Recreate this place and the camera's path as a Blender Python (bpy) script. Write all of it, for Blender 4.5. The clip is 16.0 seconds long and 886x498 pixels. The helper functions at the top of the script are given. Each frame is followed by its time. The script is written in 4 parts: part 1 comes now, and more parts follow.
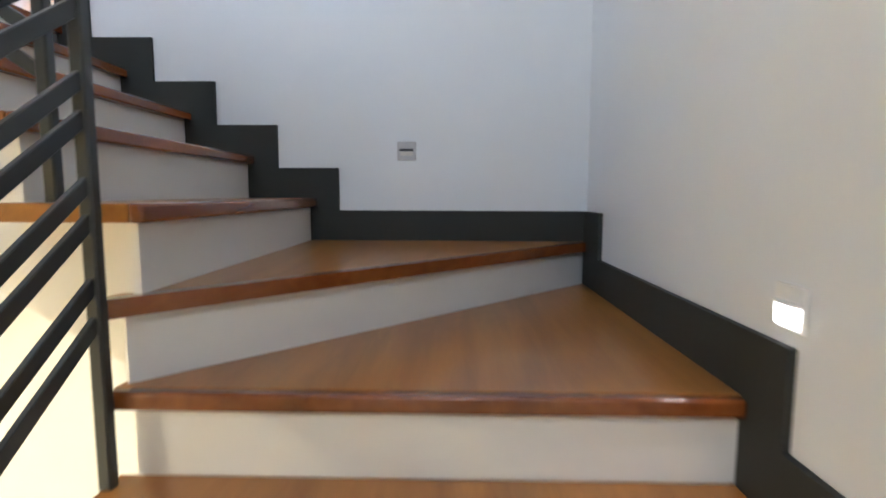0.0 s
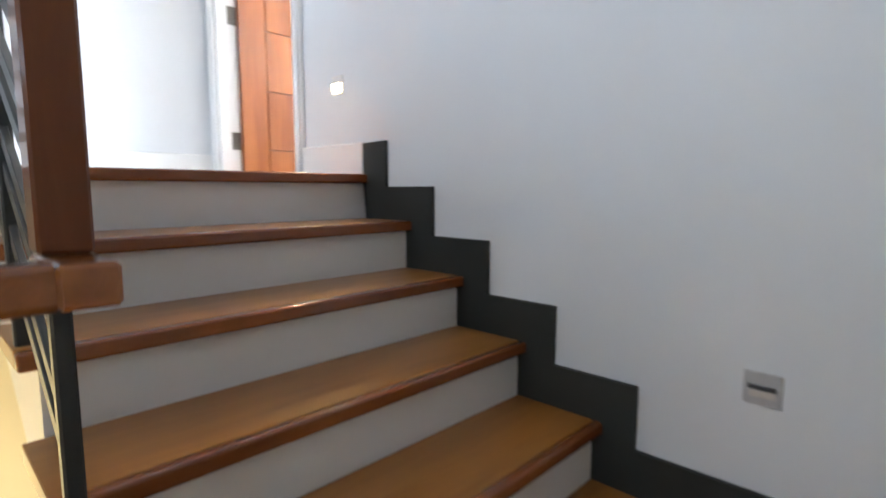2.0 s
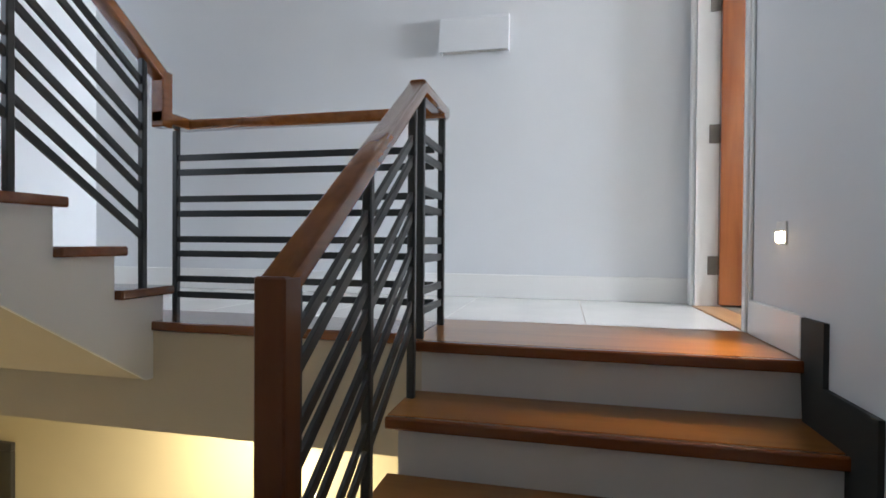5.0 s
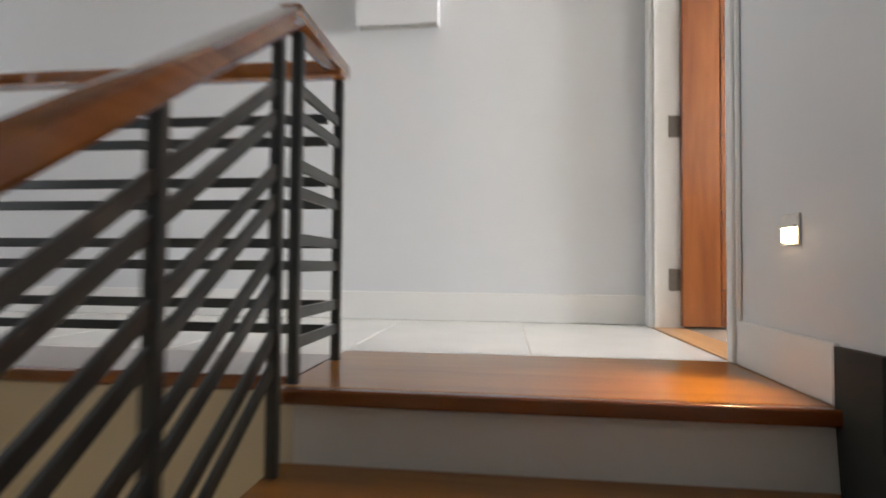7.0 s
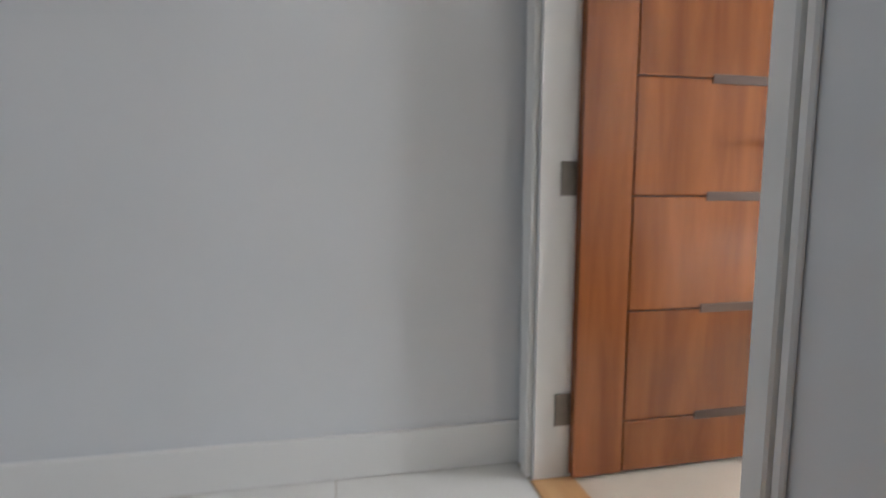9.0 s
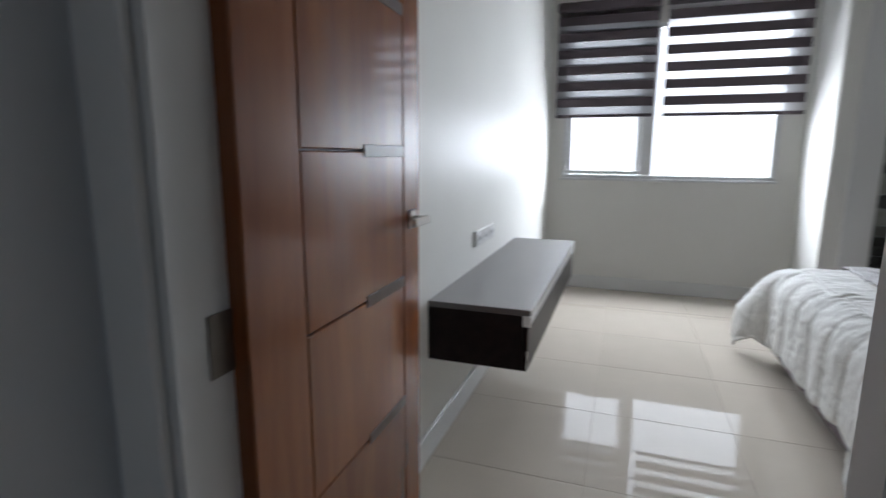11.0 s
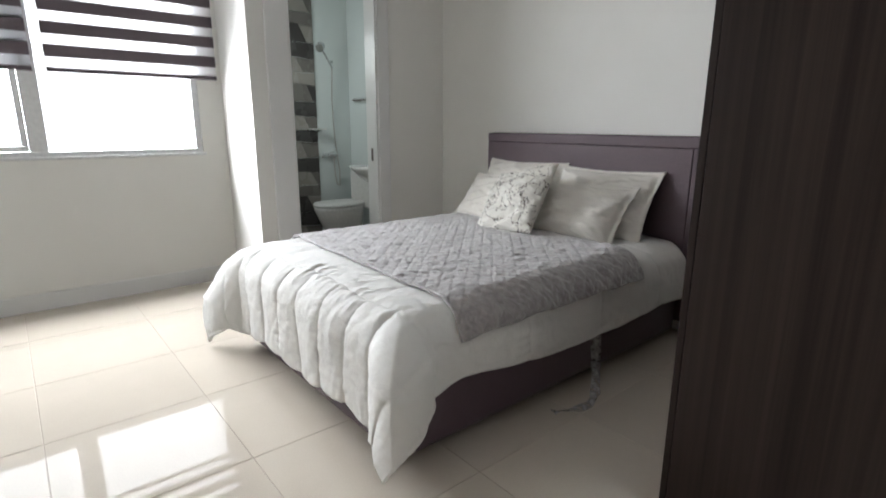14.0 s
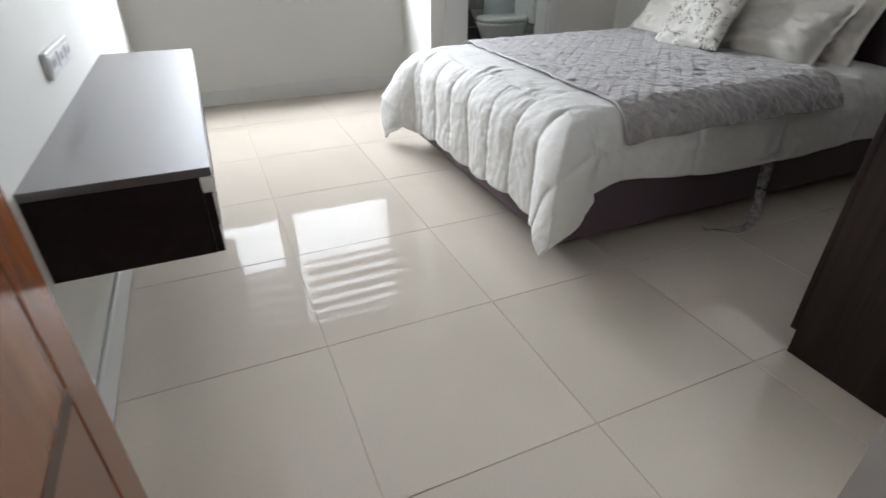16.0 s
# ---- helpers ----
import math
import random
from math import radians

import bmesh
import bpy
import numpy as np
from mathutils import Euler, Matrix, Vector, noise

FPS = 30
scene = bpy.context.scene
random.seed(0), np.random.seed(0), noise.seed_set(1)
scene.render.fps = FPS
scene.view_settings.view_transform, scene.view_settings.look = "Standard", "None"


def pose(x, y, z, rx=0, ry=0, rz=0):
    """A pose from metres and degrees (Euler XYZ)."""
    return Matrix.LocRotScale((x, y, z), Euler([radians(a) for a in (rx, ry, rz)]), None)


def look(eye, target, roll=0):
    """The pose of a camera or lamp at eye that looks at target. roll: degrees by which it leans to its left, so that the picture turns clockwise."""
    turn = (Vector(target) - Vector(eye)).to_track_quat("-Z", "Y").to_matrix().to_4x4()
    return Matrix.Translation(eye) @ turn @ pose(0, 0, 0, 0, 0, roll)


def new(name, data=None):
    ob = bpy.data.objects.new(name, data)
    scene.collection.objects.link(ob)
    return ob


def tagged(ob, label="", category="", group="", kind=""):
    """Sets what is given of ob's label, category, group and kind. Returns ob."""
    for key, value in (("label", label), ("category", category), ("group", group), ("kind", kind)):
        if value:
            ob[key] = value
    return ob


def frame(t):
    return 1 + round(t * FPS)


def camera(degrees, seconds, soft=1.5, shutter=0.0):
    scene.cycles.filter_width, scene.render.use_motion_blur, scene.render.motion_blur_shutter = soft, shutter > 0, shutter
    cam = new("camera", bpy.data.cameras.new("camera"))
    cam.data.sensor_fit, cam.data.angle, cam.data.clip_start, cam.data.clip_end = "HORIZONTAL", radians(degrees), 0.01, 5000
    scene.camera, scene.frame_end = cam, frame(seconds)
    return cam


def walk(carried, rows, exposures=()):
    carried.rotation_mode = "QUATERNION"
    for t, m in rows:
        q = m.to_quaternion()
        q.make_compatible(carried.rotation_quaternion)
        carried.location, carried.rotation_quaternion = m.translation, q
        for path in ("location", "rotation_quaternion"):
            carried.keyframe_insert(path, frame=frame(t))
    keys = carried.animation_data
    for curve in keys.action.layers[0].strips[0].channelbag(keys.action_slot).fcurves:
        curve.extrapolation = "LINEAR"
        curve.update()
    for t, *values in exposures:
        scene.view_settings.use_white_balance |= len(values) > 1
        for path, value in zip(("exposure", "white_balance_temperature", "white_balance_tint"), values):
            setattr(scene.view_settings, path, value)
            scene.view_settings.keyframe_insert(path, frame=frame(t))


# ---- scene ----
cam = camera(80.6, 16.0, soft=1.6, shutter=0.5)
PATH = [
    (0, (1.553, -2.188, -0.681), (1.508, -0.2, -0.89), 0.2),
    (0.5, (1.567, -1.892, -0.593), (1.372, 0.094, -0.734), 0.5),
    (1, (1.588, -1.71, -0.442), (1.123, 0.232, -0.552), 1.1),
    (1.5, (1.592, -1.51, -0.26), (0.624, 0.233, -0.417), 0.8),
    (2, (1.621, -1.309, -0.062), (0.239, 0.119, -0.287), 0.0),
    (2.5, (1.574, -1.098, 0.047), (-0.069, 0.018, -0.188), 0.4),
    (3, (1.497, -0.928, 0.191), (-0.333, -0.17, -0.087), 0.2),
    (3.5, (1.524, -0.776, 0.255), (-0.427, -0.453, -0.04), 0.3),
    (4, (1.569, -0.693, 0.283), (-0.412, -0.793, 0.024), -0.0),
    (4.5, (1.619, -0.698, 0.329), (-0.339, -1.078, 0.188), 0.4),
    (4.7, (1.639, -0.695, 0.338), (-0.307, -1.151, 0.282), 0.6),
    (6.8, (1.259, -0.666, 0.225), (-0.708, -0.991, 0.373), 0.8),
    (7, (1.078, -0.679, 0.282), (-0.907, -0.916, 0.341), 0.5),
    (7.5, (0.74, -0.703, 0.432), (-1.257, -0.692, 0.323), 0.6),
    (8, (0.448, -0.679, 0.538), (-1.547, -0.604, 0.413), 0.2),
    (8.2, (0.364, -0.647, 0.594), (-1.629, -0.599, 0.434), 0.4),
    (10.3, (-0.552, -0.549, 1.207), (-1.864, 0.921, 0.867), -0.4),
    (10.5, (-0.638, -0.565, 1.204), (-1.782, 1.039, 0.86), -0.2),
    (11, (-0.836, -0.527, 1.213), (-1.48, 1.332, 0.858), 0.3),
    (11.5, (-0.965, -0.342, 1.237), (-1.094, 1.622, 0.882), 0.5),
    (12, (-1.042, -0.196, 1.246), (-0.716, 1.747, 0.899), 0.6),
    (12.5, (-1.052, -0.057, 1.248), (-0.306, 1.767, 0.905), 0.3),
    (13, (-0.999, 0.042, 1.25), (0.067, 1.7, 0.907), 0.4),
    (13.5, (-0.967, 0.067, 1.254), (0.255, 1.606, 0.885), 0.5),
    (14, (-0.873, 0.126, 1.227), (0.372, 1.621, 0.762), 0.2),
    (14.5, (-0.863, 0.148, 1.179), (0.327, 1.608, 0.507), 0.3),
    (15, (-0.94, 0.115, 1.115), (0.108, 1.588, 0.26), 0.5),
    (15.5, (-1.033, 0.033, 1.114), (-0.191, 1.557, 0.131), 0.2),
    (16, (-1.091, -0.015, 1.142), (-0.4, 1.553, 0.11), 0.1),
]
# exposure follows the clip's own brightening from stairs to bedroom
walk(cam, [(t, look(eye, target, roll)) for t, eye, target, roll in PATH],
     exposures=[(0.0, 0.65, 5650, 10), (1.0, 0.75, 5900, 10), (2.0, 0.3, 5900, 10), (3.0, -0.2, 6100, 10), (4.0, -0.55, 6200, 10), (4.7, -0.82, 6000, 10), (7.0, -0.85, 6900, 12), (7.5, -0.52, 6950, 12),
                (8.2, -0.78, 6700, 12), (10.3, -3.15, 6150, 10), (11.5, -3.55, 5850, 10), (12.5, -3.1, 6050, 10), (14.0, -2.78, 6300, 10), (16.0, -2.88, 6150, 10)])

# ---- world and lights ----
RISE, GOING = 0.175, 0.2575
world = bpy.data.worlds.new("sky")
scene.world = world
world.use_nodes = True
wn = world.node_tree
sky = wn.nodes.new("ShaderNodeTexSky")
sky.sky_type, sky.sun_disc = "NISHITA", False
sky.sun_elevation, sky.sun_rotation = radians(50), radians(160)
wn.links.new(sky.outputs[0], wn.nodes["Background"].inputs[0])
wn.nodes["Background"].inputs[1].default_value = 0.12

sun = new("sun", bpy.data.lights.new("sun", "SUN"))
sun.data.energy, sun.data.angle, sun.data.color = 2.0, radians(12), (1.0, 0.96, 0.9)
sun.matrix_world = look((2, 9, 8), (0, 6, 0))


def area(name, eye, target, sx, sy, watts, color, spread=180):
    d = bpy.data.lights.new(name, "AREA")
    d.shape, d.size, d.size_y, d.energy, d.color, d.spread = "RECTANGLE", sx, sy, watts, color, radians(spread)
    ob = new(name, d)
    ob.matrix_world = look(eye, target)
    return ob


# assumed stair daylight, an added landing lamp, the warm lamp of the lower floor
# bluish daylight of unknown source, set in an assumed window out of view
area("assumed_stair_daylight", (0.8, -4.06, 1.4), (1.6, 0, 0.2), 2.3, 1.7, 42, (0.84, 0.92, 1.0), 130)
# unseen lamp under the ceiling, added to brighten the landing
area("added_landing_light", (-0.75, -0.9, 2.70), (-0.75, -0.9, 0), 0.55, 0.55, 3.4, (1.0, 0.90, 0.78))
area("lower_hall_light", (-0.75, -2.6, -0.62), (-1.0, -2.6, -2.8), 0.3, 0.3, 105, (1.0, 0.82, 0.52))
area("bedroom_window_light", (-0.54, 4.58, 1.655), (-0.54, 2.58, 1.70), 1.68, 1.26, 2400, (0.95, 0.97, 1.0))
# added lamp hidden behind the partition brightens the bathroom; no window is built
area("added_bathroom_light", (0.66, 4.8, 1.75), (2.1, 4.9, 1.2), 0.5, 0.7, 85, (0.93, 1.0, 0.98))
# the two lit step lights wash the treads below them
area("step_light_wash", (-0.255, -0.019, 0.358), (-0.17, -0.31, 0.0), 0.04, 0.02, 2.3, (1.0, 0.68, 0.28), 76)
area("step_light_wash", (2.080, -1.345, -0.876), (1.88, -1.345, -1.2), 0.02, 0.04, 0.1, (1.0, 0.88, 0.74), 80)

area("step_light_wash", (-1.521, -2.307, -1.343), (-1.51, -2.307, -0.6), 0.04, 0.02, 5, (1.0, 0.82, 0.52), 120)


# ---- materials ----
def nodes_of(name):
    m = bpy.data.materials.new(name)
    m.use_nodes = True
    return m, m.node_tree, m.node_tree.nodes["Principled BSDF"]


def ramp_of(nt, fac, stops):
    r = nt.nodes.new("ShaderNodeValToRGB")
    while len(r.color_ramp.elements) < len(stops):
        r.color_ramp.elements.new(0.5)
    for e, (p, c) in zip(r.color_ramp.elements, stops):
        e.position, e.color = p, (*c, 1)
    nt.links.new(fac, r.inputs[0])
    return r.outputs[0]


def coords(nt, scale=(1, 1, 1), rot=(0, 0, 0)):
    tc = nt.nodes.new("ShaderNodeTexCoord")
    mp = nt.nodes.new("ShaderNodeMapping")
    mp.inputs["Scale"].default_value = scale
    mp.inputs["Rotation"].default_value = rot
    nt.links.new(tc.outputs["Object"], mp.inputs[0])
    return mp.outputs[0]


def noise_tex(nt, vec, scale, detail=4, rough=0.55, distort=0.0):
    n = nt.nodes.new("ShaderNodeTexNoise")
    n.inputs["Scale"].default_value, n.inputs["Detail"].default_value = scale, detail
    n.inputs["Roughness"].default_value, n.inputs["Distortion"].default_value = rough, distort
    nt.links.new(vec, n.inputs["Vector"])
    return n.outputs["Fac"]


def bump(nt, bsdf, height, strength, dist=0.01):
    b = nt.nodes.new("ShaderNodeBump")
    b.inputs["Strength"].default_value, b.inputs["Distance"].default_value = strength, dist
    nt.links.new(height, b.inputs["Height"])
    nt.links.new(b.outputs[0], bsdf.inputs["Normal"])


def vary(c, f):
    return tuple(min(1, v * f) for v in c)


def paint(name, c, rough=0.4, spread=0.04, bumps=0.06, grain=90, spec=0.5):
    m, nt, b = nodes_of(name)
    v = coords(nt)
    big = noise_tex(nt, v, 1.3, 3)
    nt.links.new(ramp_of(nt, big, [(0.3, vary(c, 1 - spread)), (0.7, vary(c, 1 + spread))]), b.inputs["Base Color"])
    b.inputs["Roughness"].default_value = rough
    b.inputs["Specular IOR Level"].default_value = spec
    bump(nt, b, noise_tex(nt, v, grain, 3), bumps, 0.004)
    return m


def wood(name, dark, light, scale=(2, 26, 26), rough=0.25, coat=0.3, grain=1.0, piece=0.12):
    """Grain runs along the axis that has the small scale."""
    m, nt, b = nodes_of(name)
    v = coords(nt, scale)
    info = nt.nodes.new("ShaderNodeObjectInfo")
    off = nt.nodes.new("ShaderNodeVectorMath")
    off.operation = "MULTIPLY_ADD"
    off.inputs[1].default_value = (7, 7, 7)
    nt.links.new(info.outputs["Random"], off.inputs[0])
    nt.links.new(v, off.inputs[2])
    fine = noise_tex(nt, off.outputs[0], grain, 6, 0.62, 0.8)
    flame = noise_tex(nt, off.outputs[0], 0.28 * grain, 2, 0.5, 1.6)
    mix = nt.nodes.new("ShaderNodeMath")
    mix.operation = "MULTIPLY_ADD"
    mix.inputs[1].default_value = 0.55
    nt.links.new(flame, mix.inputs[0])
    half = nt.nodes.new("ShaderNodeMath")
    half.operation = "MULTIPLY"
    half.inputs[1].default_value = 0.45
    nt.links.new(fine, half.inputs[0])
    nt.links.new(half.outputs[0], mix.inputs[2])
    col = ramp_of(nt, mix.outputs[0], [(0.34, dark), (0.50, tuple((p + q) / 2 for p, q in zip(dark, light))), (0.66, light)])
    hsv = nt.nodes.new("ShaderNodeHueSaturation")
    rng = nt.nodes.new("ShaderNodeMapRange")
    rng.inputs[3].default_value, rng.inputs[4].default_value = 1 - piece, 1 + piece
    nt.links.new(info.outputs["Random"], rng.inputs[0])
    nt.links.new(rng.outputs[0], hsv.inputs["Value"])
    nt.links.new(col, hsv.inputs["Color"])
    nt.links.new(hsv.outputs[0], b.inputs["Base Color"])
    b.inputs["Roughness"].default_value = rough
    b.inputs["Coat Weight"].default_value, b.inputs["Coat Roughness"].default_value = coat, 0.09
    b.inputs["Specular IOR Level"].default_value = 0.2
    bump(nt, b, fine, 0.06, 0.004)
    return m


def plain(name, c, rough=0.4, metal=0.0, grain=0.03):
    m, nt, b = nodes_of(name)
    n = noise_tex(nt, coords(nt), 40, 3)
    nt.links.new(ramp_of(nt, n, [(0.3, vary(c, 1 - grain * 2)), (0.7, vary(c, 1 + grain * 2))]), b.inputs["Base Color"])
    b.inputs["Roughness"].default_value, b.inputs["Metallic"].default_value = rough, metal
    return m


def glow(name, c, strength):
    m, nt, b = nodes_of(name)
    b.inputs["Base Color"].default_value = (*c, 1)
    b.inputs["Emission Color"].default_value = (*c, 1)
    b.inputs["Emission Strength"].default_value = strength
    return m


def tile_mat(name, c, rough, veins=0.03, spec=0.5):
    m, nt, b = nodes_of(name)
    b.inputs["Specular IOR Level"].default_value = spec
    v = coords(nt)
    info = nt.nodes.new("ShaderNodeObjectInfo")
    cloud = noise_tex(nt, v, 2.2, 5, 0.6, 0.7)
    speck = noise_tex(nt, v, 160, 2)
    col = ramp_of(nt, cloud, [(0.3, vary(c, 1 - veins)), (0.7, vary(c, 1 + veins))])
    mx = nt.nodes.new("ShaderNodeMixRGB")
    mx.blend_type, mx.inputs[0].default_value = "MULTIPLY", 0.12
    nt.links.new(col, mx.inputs[1])
    nt.links.new(speck, mx.inputs[2])
    hsv = nt.nodes.new("ShaderNodeHueSaturation")
    rng = nt.nodes.new("ShaderNodeMapRange")
    rng.inputs[3].default_value, rng.inputs[4].default_value = 0.97, 1.04
    nt.links.new(info.outputs["Random"], rng.inputs[0])
    nt.links.new(rng.outputs[0], hsv.inputs["Value"])
    nt.links.new(mx.outputs[0], hsv.inputs["Color"])
    nt.links.new(hsv.outputs[0], b.inputs["Base Color"])
    b.inputs["Roughness"].default_value = rough
    rr = nt.nodes.new("ShaderNodeMapRange")
    rr.inputs[3].default_value, rr.inputs[4].default_value = rough * 0.7, rough * 1.5
    nt.links.new(noise_tex(nt, v, 3.0, 4), rr.inputs[0])
    nt.links.new(rr.outputs[0], b.inputs["Roughness"])
    return m


def cloth(name, c, weave=420, wrinkle=9, rough=0.85, sheen=0.3, spread=0.05, relief=0.25):
    m, nt, b = nodes_of(name)
    v = coords(nt)
    w = noise_tex(nt, v, wrinkle, 4, 0.6, 0.6)
    nt.links.new(ramp_of(nt, w, [(0.3, vary(c, 1 - spread)), (0.7, vary(c, 1 + spread))]), b.inputs["Base Color"])
    b.inputs["Roughness"].default_value, b.inputs["Sheen Weight"].default_value = rough, sheen
    bump(nt, b, w, relief, 0.02)
    return m


def floral(name):
    m, nt, b = nodes_of(name)
    v = coords(nt)
    vor = nt.nodes.new("ShaderNodeTexVoronoi")
    vor.inputs["Scale"].default_value = 75
    nt.links.new(v, vor.inputs["Vector"])
    field = noise_tex(nt, v, 8, 2, 0.5, 0.8)
    mid = nt.nodes.new("ShaderNodeMath")
    mid.operation = "SUBTRACT"
    mid.inputs[1].default_value = 0.5
    nt.links.new(field, mid.inputs[0])
    line = nt.nodes.new("ShaderNodeMath")
    line.operation = "ABSOLUTE"
    nt.links.new(mid.outputs[0], line.inputs[0])
    stem = nt.nodes.new("ShaderNodeMath")
    stem.operation = "LESS_THAN"
    stem.inputs[1].default_value = 0.007
    nt.links.new(line.outputs[0], stem.inputs[0])
    mask = line.outputs[0]
    leaf = nt.nodes.new("ShaderNodeMath")
    leaf.operation = "LESS_THAN"
    leaf.inputs[1].default_value = 0.42
    nt.links.new(vor.outputs["Distance"], leaf.inputs[0])
    spray = nt.nodes.new("ShaderNodeMath")
    spray.operation = "LESS_THAN"
    spray.inputs[1].default_value = 0.048
    nt.links.new(mask, spray.inputs[0])
    both = nt.nodes.new("ShaderNodeMath")
    both.operation = "MULTIPLY"
    nt.links.new(leaf.outputs[0], both.inputs[0])
    nt.links.new(spray.outputs[0], both.inputs[1])
    mx = nt.nodes.new("ShaderNodeMixRGB")
    mx.inputs[1].default_value = (0.72, 0.70, 0.64, 1)
    shade = ramp_of(nt, noise_tex(nt, v, 30, 2), [(0.35, (0.10, 0.09, 0.085)), (0.65, (0.34, 0.30, 0.25))])
    nt.links.new(shade, mx.inputs[2])
    drawn = nt.nodes.new("ShaderNodeMath")
    drawn.operation = "MAXIMUM"
    nt.links.new(both.outputs[0], drawn.inputs[0])
    nt.links.new(stem.outputs[0], drawn.inputs[1])
    nt.links.new(drawn.outputs[0], mx.inputs[0])
    nt.links.new(mx.outputs[0], b.inputs["Base Color"])
    b.inputs["Roughness"].default_value = 0.85
    bump(nt, b, noise_tex(nt, v, 14, 4), 0.2, 0.02)
    return m


def glass_mat(name, tint=(1, 1, 1), rough=0.0):
    m, nt, b = nodes_of(name)
    b.inputs["Base Color"].default_value = (*tint, 1)
    b.inputs["Transmission Weight"].default_value, b.inputs["Roughness"].default_value = 1.0, rough
    b.inputs["IOR"].default_value = 1.45
    return m


M_WALL = paint("stair_wall_paint", (0.74, 0.76, 0.78), 0.45, 0.02)
M_BWALL = paint("bedroom_wall_paint", (0.91, 0.90, 0.855), 0.40, 0.02, 0.04, spec=0.015)
# beige here stands for the lower hall's warm light on undersides and edges
M_WARM_SOFFIT = paint("warm_lit_soffit_paint", (0.60, 0.53, 0.40), 0.5, 0.03)
M_CEIL = paint("ceiling_paint", (0.86, 0.86, 0.85), 0.7, 0.02)
M_TRIM = paint("white_gloss_trim", (0.84, 0.84, 0.825), 0.28, 0.02, 0.02)
M_RISER = paint("riser_paint", (0.71, 0.695, 0.66), 0.38, 0.04, 0.05)
# lower hall's cream, with its warm lamplight mixed into the colour
M_WARM_WALL = paint("warm_lit_lower_wall_paint", (0.72, 0.64, 0.44), 0.45, 0.03)
M_SKIRT = paint("dark_skirting_paint", (0.034, 0.036, 0.032), 0.6, 0.12, 0.05, spec=0.25)
M_TREAD = wood("varnished_tread_wood", (0.245, 0.096, 0.017), (0.375, 0.158, 0.031), (22, 2.2, 22), 0.30, 0.55)
# same wood as the treads, darkened to paint in the shade of front edges
M_NOSE_SHADED = wood("shaded_nosing_wood", (0.14, 0.038, 0.009), (0.24, 0.075, 0.017), (22, 2.2, 22), 0.22, 1.0)
for m in (M_TREAD, M_NOSE_SHADED):
    m.node_tree.nodes["Principled BSDF"].inputs["Coat Roughness"].default_value = 0.2
M_RAIL = wood("handrail_wood", (0.22, 0.070, 0.015), (0.38, 0.135, 0.030), (2.4, 26, 26), 0.2, 1.0)
M_DOOR = wood("door_wood", (0.14, 0.040, 0.012), (0.25, 0.085, 0.026), (16, 16, 1.6), 0.26, 0.5)
# door wood darkened, so the newel's weak light is in its colour
M_NEWEL_SHADED = wood("shaded_newel_wood", (0.10, 0.028, 0.008), (0.19, 0.062, 0.018), (16, 16, 1.6), 0.3, 0.3)
M_INLAY = wood("door_inlay_wood", (0.060, 0.035, 0.026), (0.11, 0.07, 0.05), (16, 1.6, 16), 0.4, 0.1)
M_GROOVE = plain("door_groove", (0.03, 0.012, 0.006), 0.6)
M_THRESH = wood("threshold_wood", (0.42, 0.23, 0.10), (0.56, 0.34, 0.17), (2.4, 22, 22), 0.3, 0.2)
M_BLACK = paint("black_rail_paint", (0.030, 0.034, 0.034), 0.36, 0.15, 0.05)
M_STEEL = plain("brushed_steel", (0.55, 0.53, 0.50), 0.3, 1.0)
M_HINGE = plain("aged_hinge_metal", (0.20, 0.18, 0.16), 0.42, 0.8)
M_CHROME = plain("chrome", (0.75, 0.76, 0.76), 0.12, 1.0)
M_LTILE = tile_mat("white_landing_tile", (0.80, 0.79, 0.76), 0.16)
M_BTILE = tile_mat("cream_polished_tile", (0.64, 0.575, 0.485), 0.025, 0.035, 0.95)
M_GROUT = plain("tile_grout", (0.50, 0.44, 0.37), 0.9)
M_WENGE = wood("dark_wenge_laminate", (0.011, 0.0072, 0.0062), (0.027, 0.0185, 0.0158), (60, 60, 1.0), 0.5, 0.0, 1.0, 0.05)
M_SHELF = wood("dark_shelf_laminate", (0.006, 0.0035, 0.003), (0.017, 0.010, 0.009), (30, 1.6, 30), 0.40, 0.0, 1.0, 0.05)
M_SHELFTOP = wood("glossy_dark_shelf_laminate", (0.010, 0.006, 0.006), (0.030, 0.019, 0.019), (30, 1.6, 30), 0.30, 1.0, 1.0, 0.05)
M_SHELFTOP.node_tree.nodes["Principled BSDF"].inputs["Coat Roughness"].default_value = 0.36
M_SHELFTOP.node_tree.nodes["Principled BSDF"].inputs["Coat IOR"].default_value = 2.0
for m, s in ((M_WENGE, 0.1), (M_SHELF, 0.15), (M_SHELFTOP, 0.9)):
    m.node_tree.nodes["Principled BSDF"].inputs["Specular IOR Level"].default_value = s
M_LEATHER = cloth("plum_leatherette", (0.074, 0.047, 0.057), 300, 60, 0.58, 0.0, 0.06, 0.08)
M_LINEN = cloth("white_linen", (0.83, 0.82, 0.785), 420, 22, 0.9, 0.2, 0.015, 0.2)
M_PILLOW = cloth("ivory_pillow_cotton", (0.81, 0.775, 0.71), 420, 14, 0.9, 0.2, 0.02, 0.16)
M_THROW = cloth("grey_velvet", (0.27, 0.245, 0.238), 420, 26, 0.55, 0.8, 0.32, 0.5)
M_FLORAL = floral("floral_cotton")
M_PLASTIC = plain("white_plastic", (0.80, 0.79, 0.76), 0.3)
M_DARKPL = plain("dark_plastic", (0.05, 0.05, 0.05), 0.4)
M_GREYPL = plain("grey_plastic", (0.50, 0.49, 0.49), 0.35)
